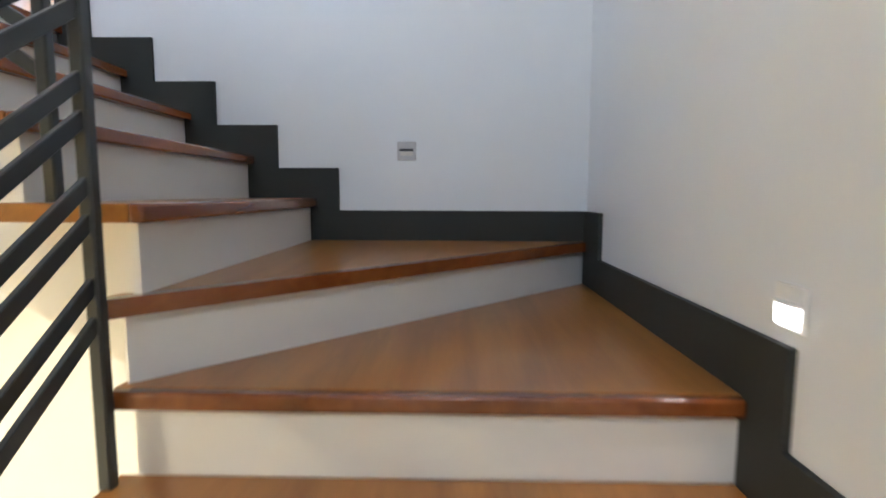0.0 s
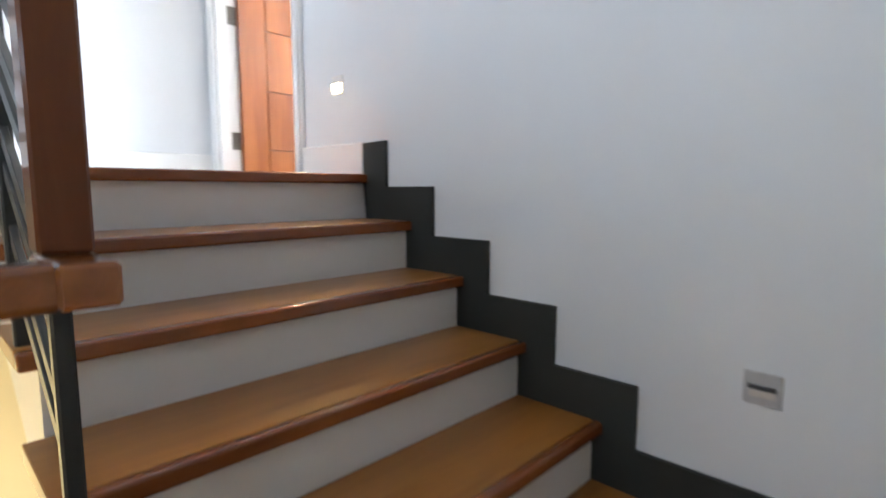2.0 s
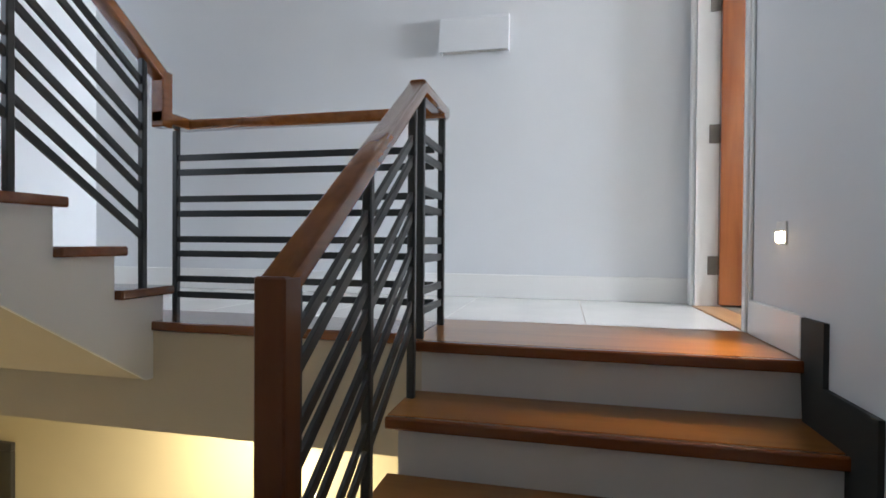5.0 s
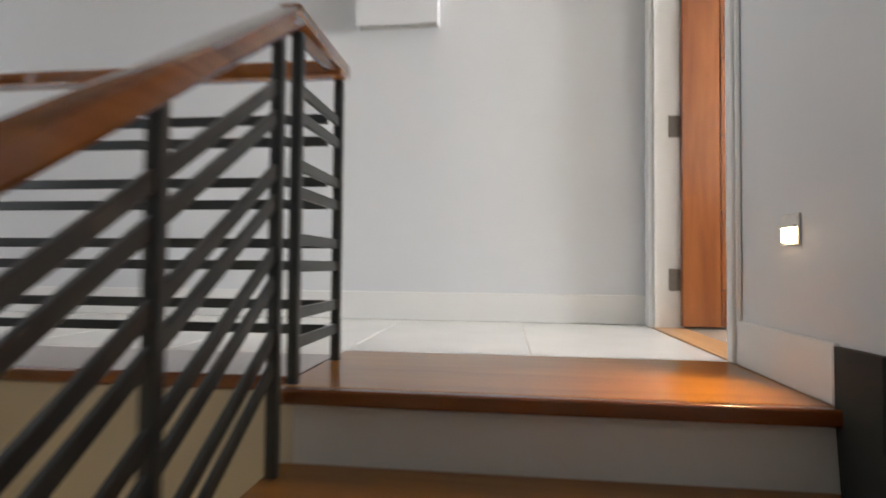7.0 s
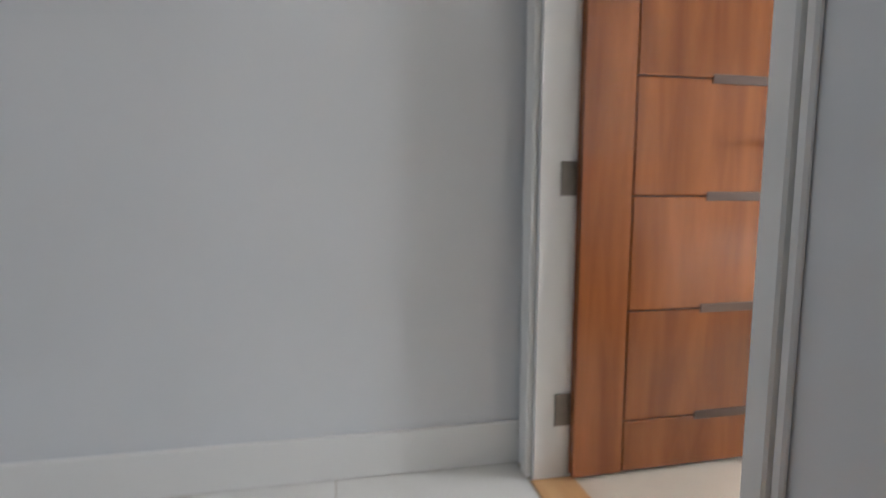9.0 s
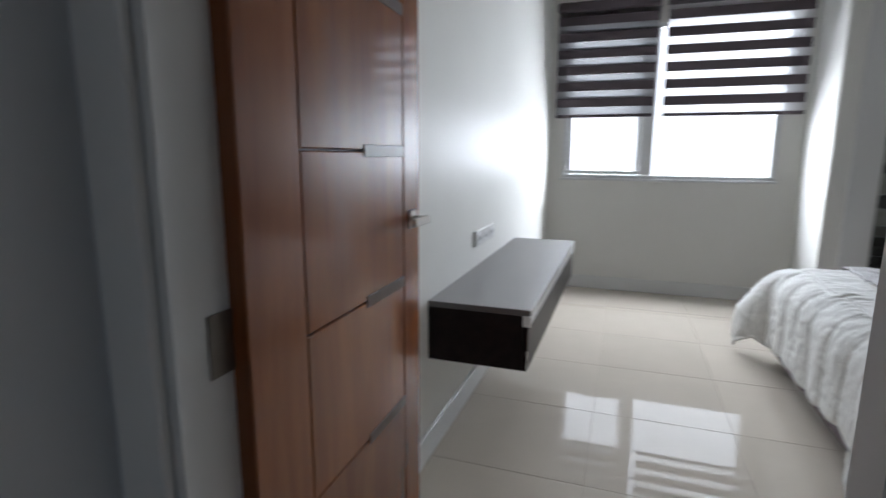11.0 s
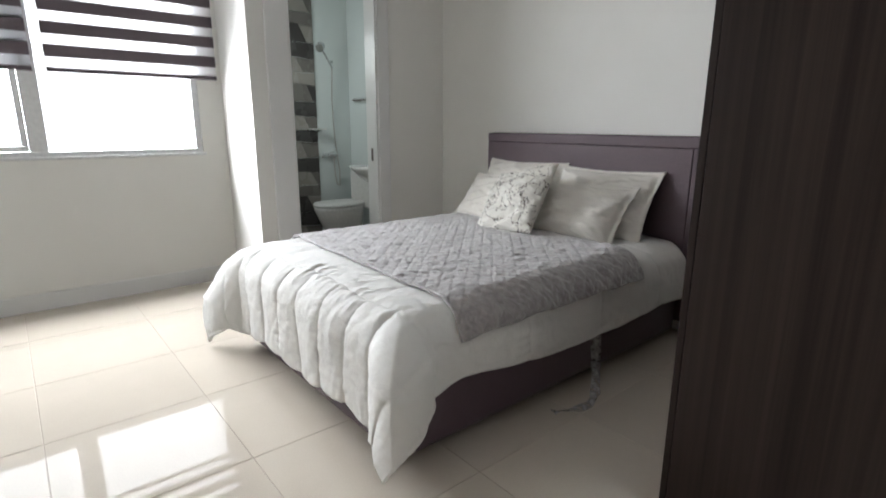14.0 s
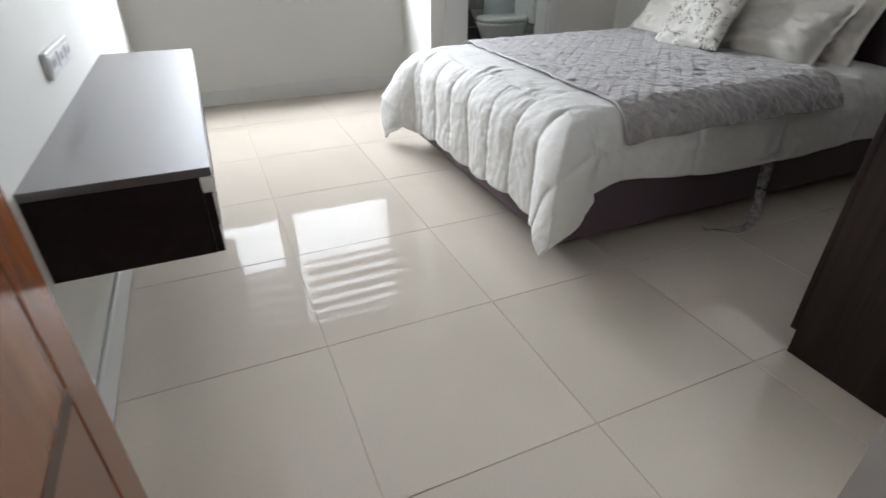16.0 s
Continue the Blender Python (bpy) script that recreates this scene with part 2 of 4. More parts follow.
M_ALU = plain("white_aluminium", (0.82, 0.83, 0.83), 0.3)
M_GLASS = glass_mat("window_glass")
M_BAND = cloth("dark_blind_fabric", (0.055, 0.042, 0.048), 500, 30, 0.9, 0.1, 0.05, 0.05)
M_CERAMIC = plain("white_ceramic", (0.78, 0.76, 0.73), 0.1)
M_SHOWER = paint("pale_green_wall_tile", (0.70, 0.745, 0.73), 0.15, 0.03, 0.01)
M_GT = [tile_mat(n, c, 0.25, 0.06) for n, c in (("charcoal_tile", (0.055, 0.050, 0.047)), ("grey_tile", (0.17, 0.155, 0.14)), ("stone_tile", (0.30, 0.28, 0.25)))]
M_LAMP_ON = glow("step_light_diffuser_lit", (1.0, 0.78, 0.46), 40.0)
M_LAMP_COOL = glow("step_light_diffuser_white", (1.0, 0.95, 0.86), 7.0)
M_LAMP_OFF = plain("step_light_diffuser_dim", (0.62, 0.58, 0.52), 0.4)
M_BACK = glow("outdoor_glare", (0.92, 0.96, 1.0), 8.0)


def sheer_mat(name, dense, shade):
    m, nt, b = nodes_of(name)
    tr, mx = nt.nodes.new("ShaderNodeBsdfTransparent"), nt.nodes.new("ShaderNodeMixShader")
    tl = nt.nodes.new("ShaderNodeBsdfTranslucent")
    tl.inputs[0].default_value = (shade, shade, shade, 1)
    mx.inputs[0].default_value = dense
    out = nt.nodes["Material Output"]
    nt.links.new(tr.outputs[0], mx.inputs[1])
    nt.links.new(tl.outputs[0], mx.inputs[2])
    nt.links.new(mx.outputs[0], out.inputs[0])
    return m


M_SHEER, M_SHEER2 = sheer_mat("sheer_blind_fabric", 0.8, 0.9), sheer_mat("doubled_sheer_blind_fabric", 0.95, 0.40)


# ---- building helpers ----
def box(bm, x0, x1, y0, y1, z0, z1, bev=0.0, seg=1):
    vs = [bm.verts.new(p) for p in ((x0, y0, z0), (x1, y0, z0), (x1, y1, z0), (x0, y1, z0), (x0, y0, z1), (x1, y0, z1), (x1, y1, z1), (x0, y1, z1))]
    fs = [bm.faces.new([vs[i] for i in q]) for q in ((3, 2, 1, 0), (4, 5, 6, 7), (0, 1, 5, 4), (1, 2, 6, 5), (2, 3, 7, 6), (3, 0, 4, 7))]
    if bev:
        es = list({e for f in fs for e in f.edges})
        bmesh.ops.bevel(bm, geom=es, offset=bev, segments=seg, affect="EDGES", profile=0.5)
    return bm


def boxes(*rows, bev=0.0, seg=1):
    bm = bmesh.new()
    for r in rows:
        box(bm, *r, bev=bev, seg=seg)
    return bm


def prism(bm, pts, lo, hi, axis):
    """A polygon of two coordinates, pushed along the axis from lo to hi."""
    def at(p, h):
        return {"x": (h, p[0], p[1]), "y": (p[0], h, p[1]), "z": (p[0], p[1], h)}[axis]
    a, b = [bm.verts.new(at(p, lo)) for p in pts], [bm.verts.new(at(p, hi)) for p in pts]
    bm.faces.new(a)
    bm.faces.new(b[::-1])
    for i in range(len(pts)):
        j = (i + 1) % len(pts)
        bm.faces.new((a[j], a[i], b[i], b[j]))
    bmesh.ops.recalc_face_normals(bm, faces=bm.faces)
    return bm


def bar(bm, p, q, w, h, up=(0, 0, 1), round_n=0, square=1.0):
    """A straight bar of section w x h from p to q, or round if round_n is given."""
    p, q = Vector(p), Vector(q)
    d = (q - p).normalized()
    s = d.cross(Vector(up))
    if s.length < 1e-4:
        s = d.cross(Vector((1, 0, 0)))
    s.normalize()
    u = s.cross(d).normalized()
    if round_n:
        turns = [2 * math.pi * k / round_n for k in range(round_n)]
        ring = [(math.copysign(abs(math.cos(a)) ** square, math.cos(a)) * w / 2, math.copysign(abs(math.sin(a)) ** square, math.sin(a)) * h / 2) for a in turns]
    else:
        c = min(w, h) * 0.14
        ring = [(w / 2 - c, -h / 2), (w / 2, -h / 2 + c), (w / 2, h / 2 - c), (w / 2 - c, h / 2), (-w / 2 + c, h / 2), (-w / 2, h / 2 - c), (-w / 2, -h / 2 + c), (-w / 2 + c, -h / 2)]
    a = [bm.verts.new(p + s * x + u * y) for x, y in ring]
    b = [bm.verts.new(q + s * x + u * y) for x, y in ring]
    n = len(ring)
    bm.faces.new(a[::-1])
    bm.faces.new(b)
    for i in range(n):
        bm.faces.new((a[i], a[(i + 1) % n], b[(i + 1) % n], b[i]))
    return bm


def base_of(ob):
    while ob.parent:
        ob = ob.parent
    return ob.location


def finish(name, bm, material, smooth):
    bmesh.ops.recalc_face_normals(bm, faces=bm.faces)
    me = bpy.data.meshes.new(name)
    bm.to_mesh(me)
    bm.free()
    me.materials.append(material)
    if smooth == "round":
        me.polygons.foreach_set("use_smooth", [len(p.vertices) < 5 and max(abs(v) for v in p.normal) < 0.999 for p in me.polygons])
    elif smooth:
        me.polygons.foreach_set("use_smooth", [True] * len(me.polygons))
    return me


def part(name, bm, material, parent, label="", smooth=False):
    """Links a bmesh, given in world places, as one mesh under a thing or part."""
    bmesh.ops.translate(bm, verts=bm.verts, vec=-base_of(parent))
    ob = new(name, finish(name, bm, material, smooth))
    ob.parent = parent
    return tagged(ob, label) if label else ob


def thing(name, base, label, category, group="", kind=""):
    ob = new(name)
    ob.empty_display_size = 0.1
    ob.location = base
    return tagged(ob, label, category, group, kind)


def solid(name, bm, material, label, category, group="", kind="", base=(0, 0, 0), smooth=False):
    bmesh.ops.translate(bm, verts=bm.verts, vec=-Vector(base))
    ob = new(name, finish(name, bm, material, smooth))
    ob.location = base
    return tagged(ob, label, category, group, kind)


def structure(name, bm, material, label, category="wall"):
    return solid(name, bm, material, label, category, kind="structure")


# ---- the shell ----
R, G = RISE, GOING
structure("wall_north", boxes((-1.69, -1.43, 0, 0.075, -2.8, 2.8), (-0.572, 2.25, 0, 0.075, -2.8, 2.8), (-1.43, -0.572, 0, 0.075, 2.4, 2.8), (-1.43, -0.572, 0, 0.075, -2.8, -0.03)),
          M_WALL, "smooth white painted stair wall with a doorway")
structure("wall_east", boxes((2.1, 2.25, -4.2, 0, -2.8, 2.8)), M_WALL, "smooth white painted wall along the lower stairs")
structure("wall_west", boxes((-1.69, -1.54, -4.2, 0, -0.2, 2.8)), M_WALL, "pale grey-white painted wall of the landing")
structure("wall_west_lower", boxes((-1.69, -1.54, -6.4, 0, -2.8, -0.2)), M_WARM_WALL, "cream wall of the lower hall, its tint warmed as by lamplight")
structure("wall_south", boxes((-1.69, -0.4, -4.2, -4.05, -0.46, 2.8), (2.0, 2.25, -4.2, -4.05, -2.8, 2.8), (0.9, 2.0, -4.2, -4.05, -2.8, 0.5), (-0.4, 0.9, -4.2, -4.05, -0.46, 0.5), (-0.4, 2.0, -4.2, -4.05, 2.3, 2.8)),
          M_WALL, "white painted wall out of view, with an assumed tall window")
structure("wall_south_lower", boxes((-1.69, 1.05, -6.55, -6.4, -2.8, -0.2), (0.9, 1.05, -6.4, -4.2, -2.8, -0.2)), M_WARM_WALL, "cream end wall of the lower hall, its tint warmed as by lamplight")
structure("ceiling_lower", boxes((-1.54, 0.9, -6.4, -4.2, -0.46, -0.3)), M_WARM_SOFFIT, "ceiling of the lower hall, tinted cream as by warm light", "ceiling")
structure("ceiling_hall", boxes((-1.69, 2.25, -4.2, 0.075, 2.8, 2.95)), M_CEIL, "plain white ceiling over the stairs", "ceiling")
structure("floor_lower", boxes((-1.69, 2.25, -6.4, 0.15, -2.95, -2.8)), M_LTILE, "pale tiled floor of the lower hall", "floor")
structure("landing_slab", boxes((-1.54, -0.56, -1.2, 0, -0.455, -0.012), (-0.56, -0.085, -1.2, 0, -0.42, -0.042), (-1.54, -0.185, -4.05, -1.2, -0.455, -0.042), (-1.43, -0.588, 0.0755, 0.30, -0.3, -0.101)), M_WARM_SOFFIT,
          "concrete edge and underside of the landing, tinted as lit warm from below", "landing")
wall = structure("wall_bedroom_south", boxes((-1.68, -1.43, 0.075, 0.125, -0.1, 2.8), (-0.572, 2.33, 0.075, 0.125, -0.1, 2.8), (-1.43, -0.572, 0.075, 0.125, 2.4, 2.8)),
                 M_BWALL, "white painted bedroom wall with the entrance doorway")
structure("wall_bedroom_west", boxes((-1.68, -1.53, 0.125, 4.55, -0.1, 2.8)), M_BWALL, "glossy white painted bedroom wall behind the floating console")
structure("wall_bedroom_window", boxes((-1.53, -1.39, 4.40, 4.55, -0.1, 2.8), (0.31, 0.488, 4.40, 4.55, -0.1, 2.8), (-1.39, 0.31, 4.40, 4.55, -0.1, 1.01), (-1.39, 0.31, 4.40, 4.55, 2.3, 2.8)),
          M_BWALL, "white painted wall below and around the bedroom window")
structure("wall_bath_side", boxes((0.488, 0.64, 3.95, 5.55, -0.1, 2.8)), M_BWALL, "white painted side of the bathroom partition")
structure("wall_bath_front", boxes((0.488, 0.775, 3.80, 3.95, -0.1, 2.8), (1.50, 2.18, 3.80, 3.95, -0.1, 2.8), (0.775, 1.50, 3.80, 3.95, 2.37, 2.8)),
          M_BWALL, "white painted partition with the open bathroom doorway")
structure("wall_bedroom_east", boxes((2.18, 2.33, 0.125, 5.55, -0.1, 2.8)), M_BWALL, "white painted wall behind the headboard")
structure("wall_bath_back", boxes((0.64, 2.18, 5.40, 5.55, -0.1, 2.8)), M_SHOWER, "pale green-white tiled shower wall")
structure("wall_bath_right", boxes((2.165, 2.18, 3.95, 5.40, -0.1, 2.8)), M_SHOWER, "pale tiled bathroom wall behind basin and toilet")
structure("ceiling_bedroom", boxes((-1.68, 2.33, 0.075, 5.55, 2.8, 2.95)), M_CEIL, "plain white bedroom ceiling", "ceiling")
structure("ceiling_bath", boxes((0.64, 2.165, 3.95, 5.40, 2.72, 2.79)), M_CEIL, "lowered white bathroom ceiling", "ceiling")
floor_bath = structure("floor_bath", boxes((0.64, 2.165, 3.95, 5.40, -0.1, -0.002)), M_GT[1], "grey tiled bathroom floor", "floor")
structure("backdrop", boxes((-6, 6, 6.6, 6.62, -0.5, 5)), M_BACK, "white glare of daylight beyond the bedroom window", "backdrop")

# skirting boards
skirt = [(-0.077, -0.02), (-0.077, 0.122)]
for k in range(5):
    x = 0.060 + 0.2525 * k
    skirt += [(x, 0.125 - k * R), (x, 0.125 - (k + 1) * R)]
skirt += [(2.1, 0.125 - 5 * R), (2.1, -5 * R - 0.03), (0.96, -5 * R - 0.03), (0.90, -5 * R - 0.06), (-0.05, -R - 0.1)]
structure("baseboard_stairs", prism(bmesh.new(), skirt, -0.014, 0.0, "y"), M_SKIRT, "dark grey painted skirting stepping up the stairs", "skirting")
side = [(-0.014, -1.2), (-0.014, 0.125 - 5 * R), (-0.245, 0.125 - 5 * R)]
for k in range(9):
    y = -0.245 if k == 0 else -1.365 - G * (k - 1)
    side += [(y, 0.125 - (5 + k) * R), (y, 0.125 - (6 + k) * R)]
side += [(-3.9, side[-1][1]), (-3.9, -2.8), (-3.0, -2.8)]
structure("baseboard_lower_stairs", prism(bmesh.new(), side, 2.086, 2.1, "x"), M_SKIRT, "dark grey painted skirting stepping down the lower stairs", "skirting")


def board(name, x0, x1, y0, y1, h, label="white gloss painted skirting board"):
    t, n = 0.004, bmesh.new()
    box(n, x0, x1, y0, y1, 0, h, bev=t)
    structure(name, n, M_TRIM, label, "skirting")


board("baseboard_landing_north", -0.52, -0.078, -0.016, 0.0, 0.128)
board("baseboard_landing_west", -1.54, -1.526, -4.0, -0.002, 0.142)
board("baseboard_bedroom_west", -1.53, -1.516, 0.137, 4.384, 0.118)
board("baseboard_bedroom_window", -1.514, 0.474, 4.386, 4.40, 0.118)
board("baseboard_column", 0.474, 0.488, 3.80, 4.384, 0.118)
board("baseboard_bath_front", 1.605, 2.166, 3.786, 3.80, 0.118)
board("baseboard_bedroom_east", 2.166, 2.18, 0.72, 3.784, 0.118)


# ---- stairs ----
stairs = thing("staircase", (0.4, -0.6, -2.8), "varnished brown wooden treads on cream painted risers, turning in two winders", "staircase", kind="structure")
LEFT, BODY = -1.192, -1.158
nose_x = [-0.052 + G * k for k in range(5)]
for k, x in enumerate(nose_x):
    z = -k * R
    LEFT, BODY = (-1.240, -1.206) if k == 4 else (-1.192, -1.158)
    if k:
        part("tread", boxes((nose_x[k - 1] - 0.030, x - 0.028, LEFT, -0.002, z - 0.036, z), bev=0.002), M_TREAD, stairs)
    part("nosing", boxes((x - 0.0275, x, LEFT, -0.002, z - 0.037, z), bev=0.007, seg=3), M_NOSE_SHADED, stairs, smooth="round")
    part("riser", boxes((x - 0.046, x - 0.029, BODY, -0.002, z - R, z - 0.037)), M_RISER, stairs)
LEFT, BODY = -1.192, -1.158
part("tread", boxes((-0.578, -0.080, LEFT, -0.002, -0.036, 0.0), bev=0.002), M_TREAD, stairs, "wide varnished wooden top tread")
prof = []
for k, x in enumerate(nose_x):
    prof += [(x - 0.047, -k * R - 0.038), (x - 0.047, -(k + 1) * R)]
prof += [(0.95, -5 * R - 0.2), (nose_x[0] - 0.1, -0.42), (nose_x[0] - 0.1, -0.043)]
part("stringer", prism(bmesh.new(), prof[::-1], BODY + 0.001, -0.003, "y"), M_RISER, stairs, "cream painted side and underside of the flight")
# winders
NB = -1.265
dB, dC = Vector((0.915, -1.268)), Vector((2.086, -0.062))
way = (dC - dB).normalized()
nrm = Vector((-way.y, way.x))


def shifted(p, d):
    return tuple(Vector(p) + nrm * d)


zb, zc = -6 * R, -5 * R
part("tread", prism(bmesh.new(), [(0.905, NB + 0.028), (2.086, NB + 0.028), (2.086, -0.02), shifted((0.935, -1.2), 0.03)], zb - 0.036, zb, "z"), M_TREAD, stairs, "triangular varnished winder tread")
part("nosing", boxes((0.905, 2.086, NB, NB + 0.0275, zb - 0.037, zb), bev=0.007, seg=3), M_NOSE_SHADED, stairs, smooth="round")
part("riser", boxes((0.94, 2.086, NB + 0.029, NB + 0.046, zb - R, zb - 0.037)), M_RISER, stairs)
c0, c1 = dB, dC
part("tread", prism(bmesh.new(), [shifted(c0, 0.028), shifted(c1, 0.028), (2.086, -0.014), (0.95, -0.014), (0.95, -1.19), (0.905, -1.2)], zc - 0.036, zc, "z"), M_TREAD, stairs, "triangular varnished winder tread")
part("nosing", prism(bmesh.new(), [tuple(c0), tuple(c1), shifted(c1, 0.0275), shifted(c0, 0.0275)], zc - 0.037, zc, "z"), M_NOSE_SHADED, stairs)
part("riser", prism(bmesh.new(), [shifted(c0 + way * 0.04, 0.029), shifted(c1, 0.029), shifted(c1, 0.046), shifted(c0 + way * 0.04, 0.046)], zc - R, zc - 0.037, "z"), M_RISER, stairs)
part("stringer", prism(bmesh.new(), [(0.94, NB + 0.047), (2.09, NB + 0.047), (2.09, -0.003), (0.94, -0.003)], zb - R - 0.2, zb - 0.038, "z"), M_RISER, stairs)
part("stringer", prism(bmesh.new(), [shifted(c0 + way * 0.04, 0.047), shifted(c1, 0.047), (2.09, -0.003), (0.94, -0.003)], zb - 0.04, zc - 0.038, "z"), M_RISER, stairs)
prof = []
for i in range(9):
    y, z = NB - G * (i + 1), -(7 + i) * R
    part("tread", boxes((0.905, 2.086, y + 0.028, y + G + 0.028, z - 0.036, z), bev=0.002), M_TREAD, stairs)
    part("nosing", boxes((0.905, 2.086, y, y + 0.0275, z - 0.037, z), bev=0.007, seg=3), M_NOSE_SHADED, stairs, smooth="round")
    part("riser", boxes((0.94, 2.086, y + 0.029, y + 0.046, z - R, z - 0.037)), M_RISER, stairs)
    prof += [(y + G + 0.047, z - 0.038), (y + 0.047, z - 0.038)]
prof += [(prof[-1][0], -2.8), (prof[-1][0] + 0.35, -2.8), (NB + 0.047, -7 * R - 0.35)]
part("stringer", prism(bmesh.new(), prof, 0.94, 2.09, "x"), M_RISER, stairs)

# upper flight
UY, UR, UG, UX = -2.32, 0.167, 0.243, -0.272
upper = thing("upper_staircase", (UX, UY - 0.5, 0), "upper flight with wooden treads and a white painted sawtooth side", "staircase", kind="structure")
prof = []
for k in range(9):
    x, z = UX + UG * k, 0.142 + UR * k
    part("tread", boxes((x, x + UG + 0.03, UY - 1.2, UY + 0.02, z - 0.036, z), bev=0.006), M_NOSE_SHADED, upper)
    prof += [(x + 0.035, z - UR - 0.037 if k else -0.04), (x + 0.035, z - 0.037)]
prof += [(UX + UG * 9, 0.142 + UR * 8 - 0.037), (UX + UG * 9, 0.142 + UR * 8 - 0.36), (UX + 0.12, -0.235), (UX + 0.035, -0.235)]
part("side", prism(bmesh.new(), prof, UY - 0.03, UY - 0.012, "y"), M_TRIM, upper, "white painted sawtooth side of the flight")
part("soffit", prism(bmesh.new(), [(UX + 0.12, -0.233), (UX + UG * 9, 0.142 + UR * 8 - 0.358), (UX + UG * 9, 0.142 + UR * 8 - 0.1), (UX + 0.12, -0.06)], UY - 1.2, UY - 0.031, "y"), M_WARM_SOFFIT, upper, "sloping underside tinted as lit warm from below")
structure("landing_edge_nosing", boxes((-0.50, -0.175, -4.0, -1.194, -0.038, 0.0), bev=0.005), M_NOSE_SHADED, "varnished brown wooden edge strip of the landing", "nosing")

# ---- railings ----
OFFS = (0.135, 0.20, 0.318, 0.383, 0.496, 0.560, 0.672, 0.742)
SLOPE = R / G


def post(parent, x, y, z0, z1, w=0.026):
    part("post", bar(bmesh.new(), (x, y, z0), (x, y, z1), w, w), M_BLACK, parent)


def rail_bars(parent, a, b):
    for o in OFFS:
        part("bar", bar(bmesh.new(), (a[0], a[1], a[2] - o), (b[0], b[1], b[2] - o), 0.012, 0.028), M_BLACK, parent)


def timber(bm, p, q, w=0.058, h=0.056):
    """A handrail with softly rounded edges."""
    return bar(bm, p, q, w, h, round_n=20, square=0.42)


rail = thing("stair_railing", (0.4, -1.17, -0.7), "black metal stair railing with a varnished brown wooden handrail", "railing", "railings of the stairs")
RY = -1.172
top0, top1 = (0.822, RY, 0.250), (-0.075, RY, 0.250 + 0.897 * SLOPE)
part("handrail", timber(bmesh.new(), top0, top1, 0.058, 0.052), M_RAIL, rail, smooth="round")
part("handrail", timber(bmesh.new(), (-0.052, RY, top1[2] - 0.006), (-0.425, RY, top1[2] - 0.006), 0.058, 0.048), M_RAIL, rail, smooth="round")
part("newel", boxes((0.790, 0.848, RY - 0.030, RY + 0.030, -0.140, 0.272), bev=0.004), M_NEWEL_SHADED, rail, "square varnished wooden upright joining two handrails")
part("handrail", boxes((0.790, 0.957, RY - 0.031, RY + 0.031, -0.192, -0.141), bev=0.005), M_RAIL, rail)
post(rail, 0.392, RY, -2 * R, top0[2] + (0.822 - 0.392) * SLOPE - 0.024)
post(rail, 0.000, RY, -R, top0[2] + 0.822 * SLOPE - 0.024)
post(rail, -0.105, RY, 0.0, top1[2] - 0.028)
post(rail, -0.415, RY, 0.0, top1[2] - 0.028)
post(rail, 0.765, RY, -4 * R, 0.235 + 0.057 * SLOPE)
rail_bars(rail, (0.765, RY, top0[2] - 0.01 + 0.067 * SLOPE), (0.0, RY, top0[2] - 0.01 + 0.832 * SLOPE))
rail_bars(rail, (-0.105, RY, 0.835), (-0.415, RY, 0.835))

bal = thing("landing_railing", (-0.41, -1.8, 0), "black metal landing balustrade with horizontal bars and wooden handrail", "railing", "railings of the stairs")
BX = -0.372
part("handrail", timber(bmesh.new(), (BX, RY + 0.028, 0.842), (BX, UY - 0.05, 0.842), 0.058, 0.048), M_RAIL, bal, smooth="round")
post(bal, BX, UY - 0.06, 0.0, 0.82)
rail_bars(bal, (BX, RY - 0.02, 0.835), (BX, UY - 0.06, 0.835))

low = thing("lower_railing", (0.925, -2.2, -1.9), "black metal railing with sloping bars along the lower stairs", "railing", "railings of the stairs")
LX = 0.925
part("handrail", timber(bmesh.new(), (LX, RY - 0.0312, -0.166), (LX, -1.46, -0.166)), M_RAIL, low, smooth="round")
part("handrail", timber(bmesh.new(), (LX, -1.44, -0.156), (LX, -3.6, -0.156 - 2.16 * SLOPE)), M_RAIL, low, smooth="round")
for k in (0, 3, 6, 8):
    y = -1.283 - G * k
    post(low, LX - 0.012, y, -(7 + k) * R, -0.186 + min(0, y + 1.45) * SLOPE)
rail_bars(low, (LX - 0.012, -1.283, -0.166 - 0.0 * SLOPE), (LX - 0.012, -3.4, -0.166 - 2.117 * SLOPE))

up = thing("upper_railing", (0.4, UY, 0.6), "black metal railing with a wooden handrail along the upper flight", "railing", "railings of the stairs")
us = UR / UG
part("handrail", boxes((-0.245, -0.19, UY - 0.03, UY + 0.03, 0.80, 1.03), bev=0.004), M_RAIL, up)
part("handrail", boxes((-0.40, -0.19, UY - 0.029, UY + 0.029, 0.818, 0.866), bev=0.004), M_RAIL, up)
part("handrail", timber(bmesh.new(), (-0.215, UY, 1.005), (1.9, UY, 1.005 + 2.115 * us)), M_RAIL, up, smooth="round")
for x in (-0.115, 0.40, 0.9, 1.4, 1.85):
    post(up, x, UY, 0.142 + UR * int((x - UX) / UG), 0.99 + (x + 0.215) * us)
for o in OFFS:
    part("bar", bar(bmesh.new(), (-0.115, UY, 1.02 + 0.1 * us - o), (1.85, UY, 1.02 + 2.065 * us - o), 0.012, 0.028), M_BLACK, up)


